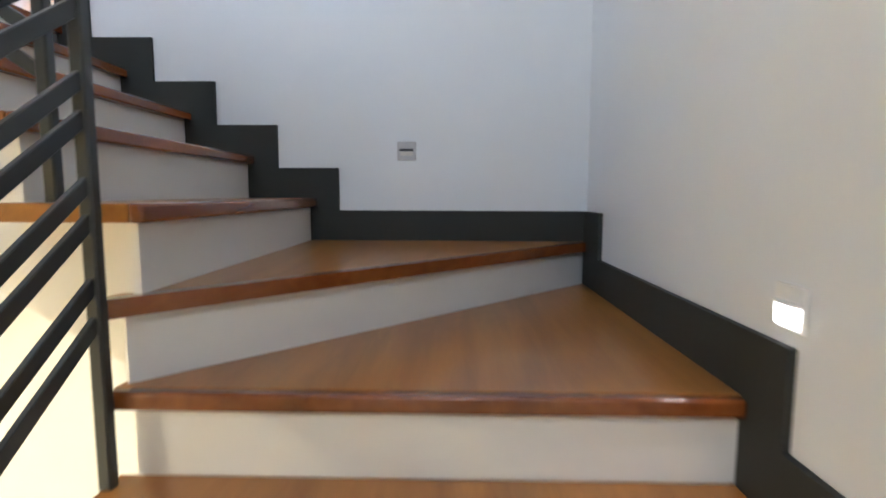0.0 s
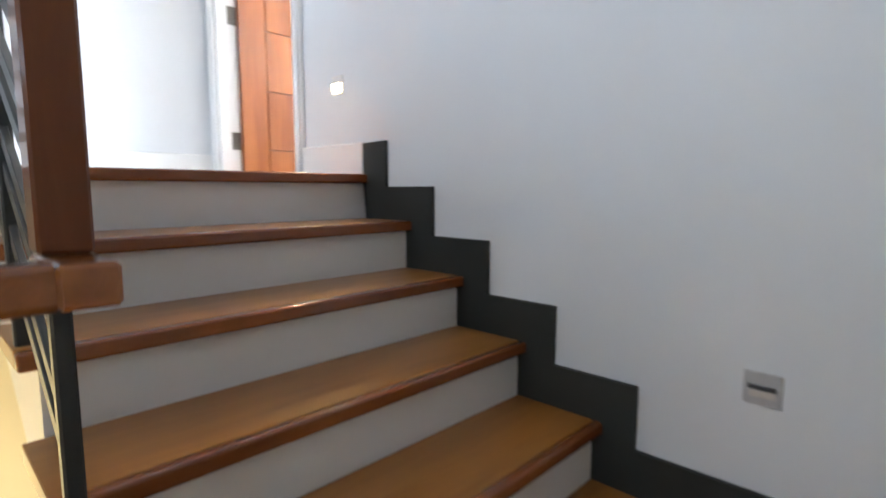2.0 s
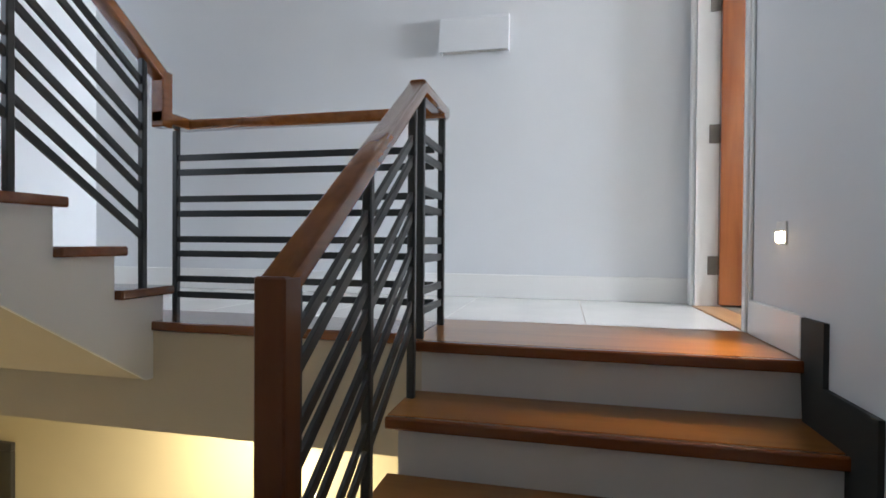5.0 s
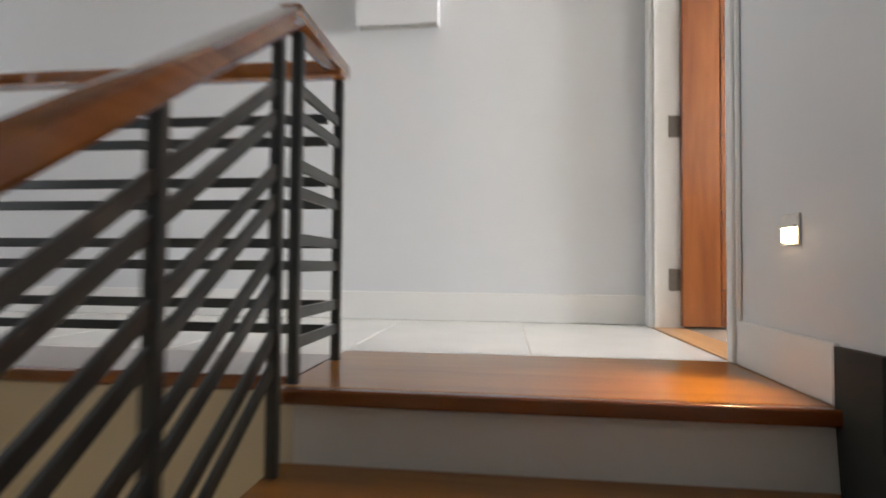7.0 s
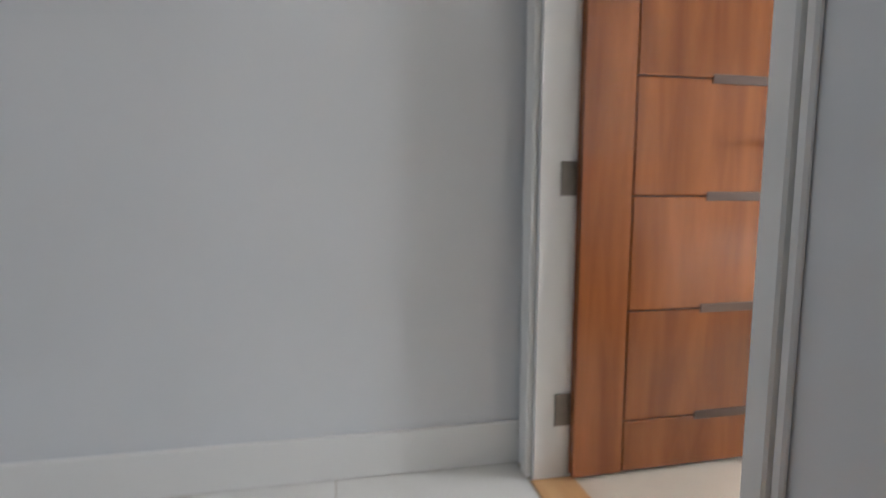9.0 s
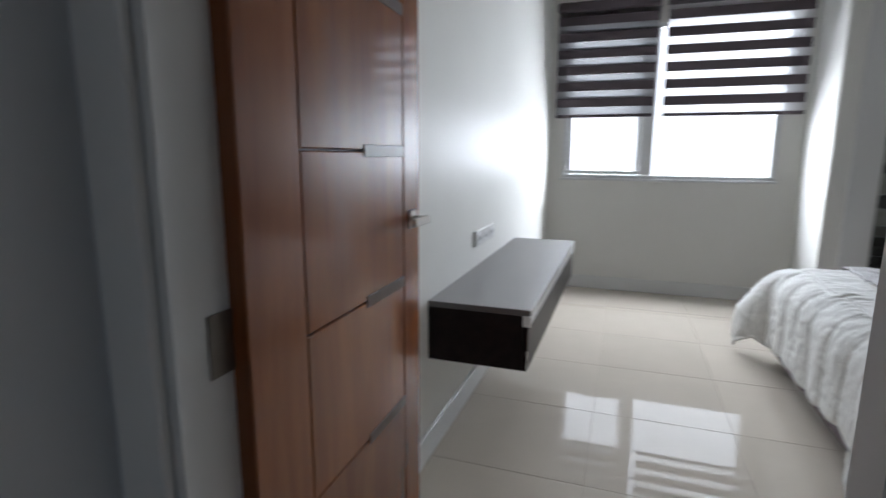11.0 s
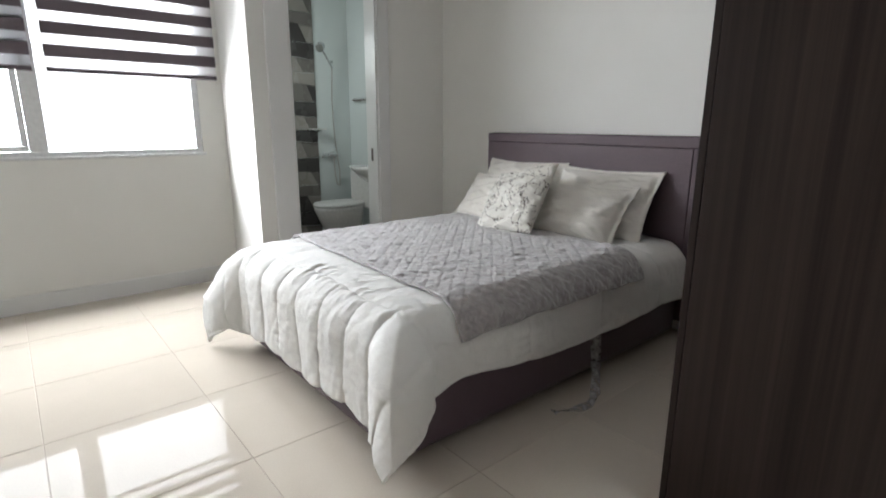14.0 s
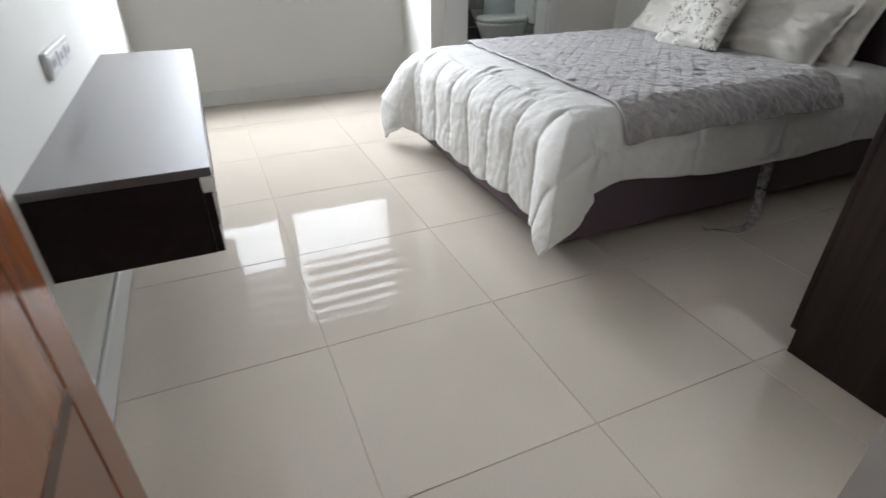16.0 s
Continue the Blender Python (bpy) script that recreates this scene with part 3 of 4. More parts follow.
# ---- door of the bedroom ----
structure("door_frame_1", boxes((-0.583, -0.540, -0.020, 0, 0.0, 2.47), (-0.539, -0.520, -0.012, 0, 0.0, 2.49), (-1.480, -1.430, -0.020, 0, 0.0, 2.47), (-1.525, -1.481, -0.012, 0, 0.0, 2.49), (-1.430, -0.588, -0.018, 0, 2.40, 2.47),
                                (-0.555, -0.490, 0.1252, 0.130, 0.0, 2.49), (-1.514, -1.430, 0.125, 0.135, 0.0, 2.49), bev=0.004), M_TRIM, "white gloss painted door casing with a stepped moulding", "door frame")
structure("door_jamb_1", boxes((-0.580, -0.5725, 0.0, 0.124, 0.0, 2.40), (-1.4295, -1.412, 0.0, 0.125, 0.0, 2.40), (-0.588, -0.580, 0.03, 0.070, 0.0, 2.385), (-1.412, -0.580, 0.0, 0.125, 2.385, 2.40)),
          M_TRIM, "white gloss painted door jamb with a stop", "door frame")
structure("threshold", boxes((-1.412, -0.580, -0.012, 0.1285, -0.06, 0.004), bev=0.003), M_THRESH, "light brown wooden threshold in the doorway", "threshold")
door = thing("bedroom_door", (-1.40, 0.112, 0.0), "varnished reddish-brown wooden door standing open against the wall", "door")
DT = Matrix.Translation((-1.402, 0.112, 0.012)) @ Matrix.Rotation(radians(91.0), 4, "Z")
# in the leaf's own axes x runs from hinge to lock, y = 0 is the face seen, y > 0 its thickness
W, H = 0.755, 2.36


def leaf_part(name, bm, material, parent, label=""):
    bmesh.ops.transform(bm, matrix=DT, verts=bm.verts)
    return part(name, bm, material, parent, label)


gap = 0.004
s0, s1 = 0.168, 0.640
rows_z = [0.0] + [0.165 + 0.348 * k for k in range(7)]
rows_z[-1] = H
leaf_part("core", boxes((0.002, W - 0.002, 0.0 - 0.012, 0.006, 0.002, H - 0.002)), M_GROOVE, door, "dark grooves between the panels")
leaf_part("stile", boxes((0, s0 - gap, -0.022, 0.0165, 0, H), bev=0.0025), M_DOOR, door)
leaf_part("stile", boxes((s1 + gap, W, -0.022, 0.0165, 0, H), bev=0.0025), M_DOOR, door)
for a, b in zip(rows_z, rows_z[1:]):
    leaf_part("panel", boxes((s0, s1, -0.021, 0.0155, a + gap / 2, b - gap / 2), bev=0.0025), M_DOOR, door)
for z in rows_z[1:-1]:
    leaf_part("inlay", boxes((0.415, s1 + 0.001, -0.0235, -0.018, z - 0.014, z + 0.014), bev=0.001), M_INLAY, door, "dark wooden inlay strip")
for z in (0.221, 0.924, 1.625, 2.2):
    hinge = part("hinge", boxes((-1.4115, -1.4075, 0.062, 0.118, z - 0.05, z + 0.05)), M_HINGE, door, "aged metal butt hinge")
    part("knuckle", bar(bmesh.new(), (-1.404, 0.121, z - 0.05), (-1.404, 0.121, z + 0.05), 0.013, 0.013, round_n=10), M_HINGE, hinge)
handle = leaf_part("handle", boxes((0.672, 0.722, -0.030, -0.0225, 1.000, 1.052), bev=0.003), M_STEEL, door, "brushed steel lever handle on a square rose")
leaf_part("lever", boxes((0.688, 0.706, -0.062, -0.030, 1.018, 1.036), (0.600, 0.709, -0.074, -0.060, 1.016, 1.038), bev=0.002), M_STEEL, handle)
leaf_part("lever", boxes((0.688, 0.706, 0.017, 0.060, 1.018, 1.036), (0.600, 0.709, 0.058, 0.072, 1.016, 1.038), bev=0.002), M_STEEL, handle)


# ---- step lights and the wall light ----
def step_light(face, lit, label, dark_slot):
    """face: maps (along, out, up) to the world."""
    def b3(a0, a1, o0, o1, u0, u1, bev=0.0):
        bm = box(bmesh.new(), a0, a1, o0, o1, u0, u1, bev=bev)
        bmesh.ops.transform(bm, matrix=face, verts=bm.verts)
        return bm
    ob = thing("step_light", face.translation, label, "step light", "step lights along the stairs")
    part("frame", b3(-0.039, 0.039, -0.006, 0.0, -0.038, 0.038, 0.002), M_GREYPL if dark_slot else M_PLASTIC, ob)
    if dark_slot:
        part("diffuser", b3(-0.026, 0.026, -0.009, -0.0065, -0.020, -0.002, 0.001), lit, ob)
        part("hood", b3(-0.028, 0.028, -0.014, -0.0065, -0.001, 0.009, 0.001), M_DARKPL, ob)
    else:
        part("diffuser", b3(-0.027, 0.027, -0.012, -0.007, -0.030, 0.004, 0.001), lit, ob)
        part("hood", b3(-0.032, 0.032, -0.016, -0.0065, 0.0045, 0.011, 0.001), M_PLASTIC, ob)


step_light(pose(1.352, 0.0, -0.505), M_LAMP_OFF, "small square grey recessed step light, unlit", True)
step_light(pose(2.1, -1.345, -0.862, 0, 0, -90), M_LAMP_COOL, "small square recessed step light glowing white", False)
step_light(pose(-0.255, 0.0, 0.372), M_LAMP_ON, "small square recessed step light glowing warm", False)
step_light(pose(-1.54, -2.307, -1.33, 0, 0, 90), M_LAMP_ON, "small square recessed step light glowing warm", False)
sconce = thing("wall_light", (-1.54, -1.25, 1.49), "plain white box-shaped wall light on the landing wall", "wall light")
part("back_plate", boxes((-1.54, -1.532, -1.43, -1.03, 1.50, 1.69)), M_PLASTIC, sconce)
shell = [(-1.531, 1.705), (-1.487, 1.700), (-1.474, 1.680), (-1.468, 1.60), (-1.468, 1.487), (-1.473, 1.487), (-1.473, 1.60), (-1.480, 1.676), (-1.491, 1.692), (-1.531, 1.697)]
part("cover", prism(bmesh.new(), shell, -1.438, -1.020, "y"), M_WALL, sconce, "curved white cover open at the bottom")
for y in (-1.4385, -1.0255):
    part("end_cap", boxes((-1.531, -1.474, y, y + 0.006, 1.488, 1.69)), M_WALL, sconce)
frame_ob = thing("wall_frame", (-1.54, -5.3, -2.1), "black framed panel on the cream wall of the lower hall", "picture frame")
for r in ((-1.54, -1.505, -5.80, -4.81, -1.30, -1.235), (-1.54, -1.505, -5.80, -4.81, -2.10, -2.035), (-1.54, -1.505, -4.875, -4.81, -2.034, -1.301), (-1.54, -1.505, -5.80, -5.735, -2.034, -1.301)):
    part("frame", boxes(r, bev=0.004), M_DARKPL, frame_ob)
part("sheet", boxes((-1.54, -1.525, -5.734, -4.876, -2.034, -1.301)), M_DARKPL, frame_ob)
# unseen window, assumed as the opening for the stair daylight
win2 = thing("assumed_stair_window", (0.8, -4.15, 0.5), "assumed white framed stair window, out of view", "window", kind="structure")
for r in ((-0.4, 2.0, -4.19, -4.14, 0.5, 0.55), (-0.4, 2.0, -4.19, -4.14, 2.25, 2.3), (-0.4, -0.35, -4.19, -4.14, 0.55, 2.25), (1.95, 2.0, -4.19, -4.14, 0.55, 2.25), (0.775, 0.825, -4.19, -4.14, 0.55, 2.25)):
    part("frame", boxes(r), M_ALU, win2)


# ---- bedroom window and blinds ----
win = thing("window_1", (-0.54, 4.45, 1.01), "white aluminium window with a fixed pane and an awning sash", "window", kind="structure")
for n, r in (("frame", (-1.39, 0.31, 4.405, 4.47, 1.01, 1.045)), ("frame", (-1.39, 0.31, 4.405, 4.47, 2.265, 2.30)), ("frame", (-1.39, -1.355, 4.405, 4.47, 1.045, 2.265)), ("frame", (0.265, 0.31, 4.405, 4.47, 1.045, 2.265)),
             ("mullion", (-0.735, -0.635, 4.405, 4.47, 1.045, 2.265)), ("sash_rail", (-1.353, -0.737, 4.415, 4.455, 1.047, 1.082)), ("sash_rail", (-1.353, -0.737, 4.415, 4.455, 2.225, 2.263)),
             ("sash_stile", (-1.353, -1.318, 4.415, 4.455, 1.083, 2.224)), ("sash_stile", (-0.772, -0.737, 4.415, 4.455, 1.083, 2.224)), ("sill", (-1.41, 0.33, 4.388, 4.404, 0.994, 1.014))):
    part(n, boxes(r, bev=0.003), M_ALU, win)
part("latch", boxes((-1.10, -0.98, 4.395, 4.414, 1.062, 1.076), (-1.05, -1.03, 4.385, 4.414, 1.058, 1.082), bev=0.002), M_PLASTIC, win, "white plastic sash latch")
for r in ((-1.317, -0.773, 4.434, 4.438, 1.083, 2.224), (-0.634, 0.264, 4.438, 4.442, 1.046, 2.264)):
    pane = part("pane", boxes(r), M_GLASS, win)
    pane.visible_shadow = False


def blind(x0, x1, shift, label, sheer):
    ob = thing("zebra_blind", ((x0 + x1) / 2, 4.35, 1.55), label, "window blind", "zebra blinds at the window")
    part("cassette", boxes((x0 - 0.01, x1 + 0.01, 4.322, 4.392, 2.42, 2.50), bev=0.012), M_BAND, ob, "dark covered headrail")
    part("bottom_bar", bar(bmesh.new(), (x0, 4.356, 1.553), (x1, 4.356, 1.553), 0.02, 0.028), M_BAND, ob)
    pitch, dark = 0.136, 0.074
    z = 1.568
    while z < 2.42:
        for y, off in ((4.350, 0.0), (4.361, shift)):
            a, b = z + off + 0.062, min(z + off + 0.062 + dark, 2.42)
            if a < b:
                part("dark_band", boxes((x0, x1, y, y + 0.0012, a, b)), M_BAND, ob)
        a, b = z - 0.012, min(z + 0.062, 2.42)
        if a < b:
            part("sheer_band", boxes((x0, x1, 4.3545, 4.3555, a, b)), sheer, ob)
        z += pitch


blind(-1.466, -0.655, 0.014, "dark brown zebra roller blind half lowered with bands nearly closed", M_SHEER2)
blind(-0.585, 0.440, 0.0, "dark brown zebra roller blind half lowered with bands open", M_SHEER)


# ---- floating console ----
con = thing("floating_console", (-1.33, 2.14, 0.42), "dark wood-grain floating console fixed to the wall", "console")
part("top", boxes((-1.53, -1.130, 1.303, 2.985, 0.634, 0.657), bev=0.0015), M_SHELFTOP, con)
part("side_panel", boxes((-1.53, -1.160, 1.306, 1.324, 0.420, 0.633)), M_SHELF, con)
part("side_panel", boxes((-1.53, -1.160, 2.964, 2.982, 0.420, 0.633)), M_SHELF, con)
part("bottom_panel", boxes((-1.53, -1.160, 1.325, 2.963, 0.420, 0.438)), M_SHELF, con)
part("back_panel", boxes((-1.529, -1.515, 1.325, 2.963, 0.439, 0.633)), M_SHELF, con)
part("pull_profile", boxes((-1.160, -1.131, 1.303, 2.985, 0.598, 0.633), bev=0.002), M_ALU, con, "white aluminium finger-pull profile")
part("end_clip", boxes((-1.158, -1.128, 1.2985, 1.3025, 0.594, 0.634), bev=0.001), M_PLASTIC, con, "white plastic end clip of the profile")
part("edge_strip", boxes((-1.141, -1.1385, 1.3005, 1.3035, 0.424, 0.50)), M_PLASTIC, con, "chipped white edge of the drawer front")
for y0, y1 in ((1.304, 2.142), (2.146, 2.984)):
    part("drawer_front", boxes((-1.159, -1.139, y0, y1, 0.421, 0.596), bev=0.0015), M_SHELF, con)
sock = thing("wall_socket", (-1.53, 2.11, 0.80), "white plastic wall socket plate above the console", "socket")
part("plate", boxes((-1.53, -1.514, 1.93, 2.30, 0.762, 0.840), bev=0.003), M_PLASTIC, sock)
for y in (1.99, 2.115, 2.24):
    s = part("outlet", boxes((-1.5139, -1.511, y - 0.045, y + 0.045, 0.778, 0.824), bev=0.001), M_TRIM, sock)
    for o in (-0.017, 0.017):
        part("slot", boxes((-1.5108, -1.510, y + o - 0.003, y + o + 0.003, 0.79, 0.812)), M_DARKPL, s)


# ---- wardrobe ----
wr = thing("wardrobe", (1.3, 0.43, 0.0), "tall dark brown wood-grain wardrobe standing beside the door", "wardrobe")
part("side_panel", boxes((0.428, 0.446, 0.128, 0.700, 0.0, 2.45), bev=0.001), M_WENGE, wr)
part("side_panel", boxes((2.140, 2.158, 0.128, 0.700, 0.0, 2.45)), M_WENGE, wr)
part("top_panel", boxes((0.447, 2.139, 0.128, 0.700, 2.432, 2.45)), M_WENGE, wr)
part("back_panel", boxes((0.447, 2.139, 0.129, 0.141, 0.08, 2.431)), M_WENGE, wr)
part("plinth", boxes((0.447, 2.139, 0.62, 0.64, 0.0, 0.079)), M_WENGE, wr)
for x0, x1 in ((0.432, 1.002), (1.005, 1.581), (1.584, 2.154)):
    d = part("door", boxes((x0, x1, 0.703, 0.722, 0.082, 2.448), bev=0.001), M_WENGE, wr)
    part("handle", boxes((x1 - 0.06, x1 - 0.048, 0.722, 0.752, 0.95, 1.15), bev=0.002), M_STEEL, d)


# ---- bed ----
bed = thing("bed", (1.05, 2.23, 0.0), "queen-size bed with a plum leatherette base and headboard", "bed")
part("base", boxes((0.055, 2.02, 1.478, 2.985, 0.055, 0.315), bev=0.012), M_LEATHER, bed)
for x in (0.17, 1.95):
    for y in (1.60, 2.88):
        part("leg", bar(bmesh.new(), (x, y, 0.0), (x, y, 0.056), 0.05, 0.05), M_DARKPL, bed)
hb = part("headboard", boxes((2.045, 2.166, 1.405, 3.065, 0.10, 1.166), bev=0.014), M_LEATHER, bed)
part("border", boxes((2.024, 2.046, 1.405, 3.065, 1.104, 1.162), (2.024, 2.046, 1.405, 1.475, 0.32, 1.1015), bev=0.003), M_LEATHER, hb)
part("inset", boxes((2.026, 2.046, 1.4775, 3.065, 0.32, 1.1015), bev=0.003), M_LEATHER, hb)
part("mattress", boxes((0.075, 2.02, 1.495, 2.965, 0.316, 0.53), bev=0.035), M_LINEN, bed)

FX, NY, FY, TOP = 0.165, 1.575, 2.885, 0.572


def fall(d, r):
    """How far out and down cloth lies that hangs d past an edge of radius r."""
    if d < r * math.pi / 2:
        return r * math.sin(d / r), r * (1 - math.cos(d / r))
    return r, r + d - r * math.pi / 2


def drape(X, Y, lift, r, head=9.0):
    dx = max(0.0, FX - X)
    dy = Y - min(max(Y, NY), FY)
    d = math.hypot(dx, dy)
    both = 2 * dx * abs(dy) / (d * d) if d else 0.0
    px, py = max(X, FX), min(max(Y, NY), FY)
    if d < 1e-6:
        return Vector((px, py, TOP + lift)), Vector((0, 0, 1))
    ux, uy = -dx / d, dy / d
    out, down = fall(d * (1 - 0.06 * both), r + lift)
    corner = 1 - abs(abs(ux) - abs(uy))
    if uy > 0:
        out += corner * 0.25 * min(1, d / 0.45) ** 1.5
        down *= 1 - 0.10 * corner
    else:
        out += corner * 0.17 * min(1, d / 0.3)
    ang = min(d / (r + lift), math.pi / 2)
    n = Vector((ux * math.sin(ang), uy * math.sin(ang), math.cos(ang)))
    return Vector((px + ux * out, py + uy * out, TOP + lift - down)), n


def draped(x0, x1, y0, y1, nx, ny, lift, r, puff, thick, hem):
    bm = bmesh.new()
    grids = []
    for side_k in (0, 1):
        g = []
        for i in range(nx + 1):
            row = []
            for j in range(ny + 1):
                a, b = i / nx, j / ny
                X, Y = x0 + (x1 - x0) * a, y0 + (y1 - y0) * b
                X, Y = hem(X, Y, a, b)
                p, n = drape(X, Y, lift, r)
                p = p + n * (puff(X, Y, n) - side_k * thick)
                p.z = max(p.z, 0.012 + 0.006 * (1 - side_k))
                row.append(bm.verts.new(p))
            g.append(row)
        grids.append(g)
    for k, g in enumerate(grids):
        for i in range(nx):
            for j in range(ny):
                q = (g[i][j], g[i + 1][j], g[i + 1][j + 1], g[i][j + 1])
                bm.faces.new(q if k == 0 else q[::-1])
    t, u = grids
    for i in range(nx):
        bm.faces.new((t[i + 1][0], t[i][0], u[i][0], u[i + 1][0]))
        bm.faces.new((t[i][ny], t[i + 1][ny], u[i + 1][ny], u[i][ny]))
    for j in range(ny):
        bm.faces.new((t[0][j], t[0][j + 1], u[0][j + 1], u[0][j]))
        bm.faces.new((t[nx][j + 1], t[nx][j], u[nx][j], u[nx][j + 1]))
    return bm


def ns(x, y, z, s):
    return noise.noise(Vector((x * s, y * s, z * s)))


def fold(x, y, z, s):
    """Sharp creases between soft swells, 0 in the crease."""
    return abs(ns(x, y, z, s))


def duvet_puff(X, Y, n):
    # box-stitched seams with soft filling between, gathered along the stitching, and hanging folds
    wob = 0.035 * ns(X, Y, 0, 3)
    a = 0.52 / math.pi * abs(math.asin(math.sin(math.pi * (X - 0.135 + wob * 0.6) / 0.52)))
    b = 0.205 / math.pi * abs(math.asin(math.sin(math.pi * (Y - 1.575 + wob) / 0.205)))
    b += 0.016 * min(1.0, max(0.0, (X - 0.09) / 0.08))
    e = min(a, b)
    v = 0.0075 * (1 - math.exp(-e / 0.009)) + 0.005 * math.sin(min(1, e / 0.09) * math.pi / 2) + 0.004 * ns(X, Y, 1, 5)
    hang = min(1.0, max(0.0, FX - X) / 0.3)
    side_h = min(1.0, max(NY - Y, Y - FY, 0.0) / 0.2)
    # creases run across each line of stitching and die away from it
    near_a, near_b = math.exp(-(a / 0.075) ** 2), math.exp(-(b / 0.05) ** 2)
    v += 0.015 * near_a * (fold(X * 0.25 + 0.15 * Y, Y, 2, 19) - 0.2) + 0.005 * near_b * (fold(X, Y * 0.3 + 0.2 * X, 4, 21) - 0.2)
    v += 0.005 * (fold(X + 0.45 * Y, Y * 1.2 - 0.3 * X, 3, 7) - 0.2) + 0.006 * (fold(X * 0.55 + 0.7 * Y, Y * 0.5 - X * 0.35, 6, 15) - 0.2) + 0.002 * ns(X, Y * 1.4, 3, 24)
    v += 0.003 * hang * math.sin(Y * 17 + 2 * ns(Y, 0, 5, 3)) + 0.010 * side_h * math.sin(X * 13 + 3 * ns(X, 0, 7, 2.5))
    v += 0.006 * side_h * (fold(X + 0.2 * Y, Y * 0.35, 8, 9) - 0.2)
    return v


def duvet_hem(X, Y, a, b):
    Y += 0.030 * ns(X, 0, 3, 3.2) * (abs(b - 0.5) * 2) ** 4
    X += (0.030 * ns(0, Y, 9, 3.0) - 0.016 * abs(math.sin(math.pi * (Y - 1.575) / 0.205))) * (1 - a) ** 4
    X += (1 - a) ** 4 * (0.05 * (1 - b) ** 6 - 0.06 * b ** 6)
    Y += 0.03 * b ** 6 * (1 - a) ** 4 - 0.07 * (1 - b) ** 6 * math.exp(-((X + 0.08) / 0.14) ** 2) + 0.045 * (1 - b) ** 6 * math.exp(-((X - 0.34) / 0.22) ** 2)
    return X, Y


duvet = solid("duvet", draped(-0.342, 1.98, 1.200, 3.270, 380, 330, 0.004, 0.148, duvet_puff, 0.018, duvet_hem), M_LINEN,
              "white quilted duvet hanging over the foot and sides of the bed", "duvet", base=(1.0, 2.2, 0.57), smooth=True)


def edging(x0, x1, y0, y1, nx, ny, lift, r, puff, thick, hem, w):
    """A soft rolled edge sewn all round a draped cloth."""
    bm = bmesh.new()
    rim = [(i / nx, 0.0) for i in range(nx)] + [(1.0, j / ny) for j in range(ny)] + [(1 - i / nx, 1.0) for i in range(nx)] + [(0.0, 1 - j / ny) for j in range(ny)]
    pts_ = []
    for a, b in rim:
        X, Y = hem(x0 + (x1 - x0) * a, y0 + (y1 - y0) * b, a, b)
        p, n = drape(X, Y, lift, r)
        p = p + n * (puff(X, Y, n) - thick / 2)
        p.z = max(p.z, w)
        pts_.append(p)
    rings = []
    for k, p in enumerate(pts_):
        d = (pts_[(k + 1) % len(pts_)] - pts_[k - 1]).normalized()
        s = d.cross(Vector((0, 0, 1)))
        s = s.normalized() if s.length > 1e-4 else Vector((1, 0, 0))
        u = s.cross(d)
        rings.append([bm.verts.new(p + (s * math.cos(q * math.pi / 3) + u * math.sin(q * math.pi / 3)) * w) for q in range(6)])
    for k in range(len(rings)):
        g, h = rings[k - 1], rings[k]
        for q in range(6):
            bm.faces.new((g[q], g[(q + 1) % 6], h[(q + 1) % 6], h[q]))
    bmesh.ops.recalc_face_normals(bm, faces=bm.faces)
    return bm


part("rolled_hem", edging(-0.342, 1.98, 1.200, 3.270, 190, 165, 0.004, 0.148, duvet_puff, 0.018, duvet_hem, 0.009), M_LINEN, duvet, smooth=True)


def throw_puff(X, Y, n):
    u, v = (X + Y) / 0.075, (X - Y) / 0.075
    q = 0.005 * (1 - math.exp(-min(abs(math.sin(math.pi * u)), abs(math.sin(math.pi * v))) / 0.16))
    return q + duvet_puff(X, Y, n) * 0.3 + 0.006 * ns(X, Y, 4, 11) + 0.006 * (0.4 - abs(ns(X, Y + 0.6 * X, 6, 17))) + 0.004 * ns(X, Y, 8, 40)


def throw_hem(X, Y, a, b):
    X += 0.07 * (b - 0.5) + 0.02 * ns(Y, 0, 1, 4) * abs(a - 0.5) * 2 - 0.10 * a * (0.5 - b)
    Y += 0.02 * ns(X, 0, 2, 5) * abs(b - 0.5) * 2
    return X, Y


throw = solid("throw_blanket", draped(0.33, 1.58, 1.360, 3.10, 200, 260, 0.030, 0.148, throw_puff, 0.010, throw_hem), M_THROW,
      "grey diamond-quilted velvet throw spread across the bed", "throw", base=(0.95, 2.2, 0.6), smooth=True)
part("binding", edging(0.33, 1.58, 1.360, 3.10, 110, 120, 0.030, 0.148, throw_puff, 0.010, throw_hem, 0.006), M_THROW, throw, smooth=True)


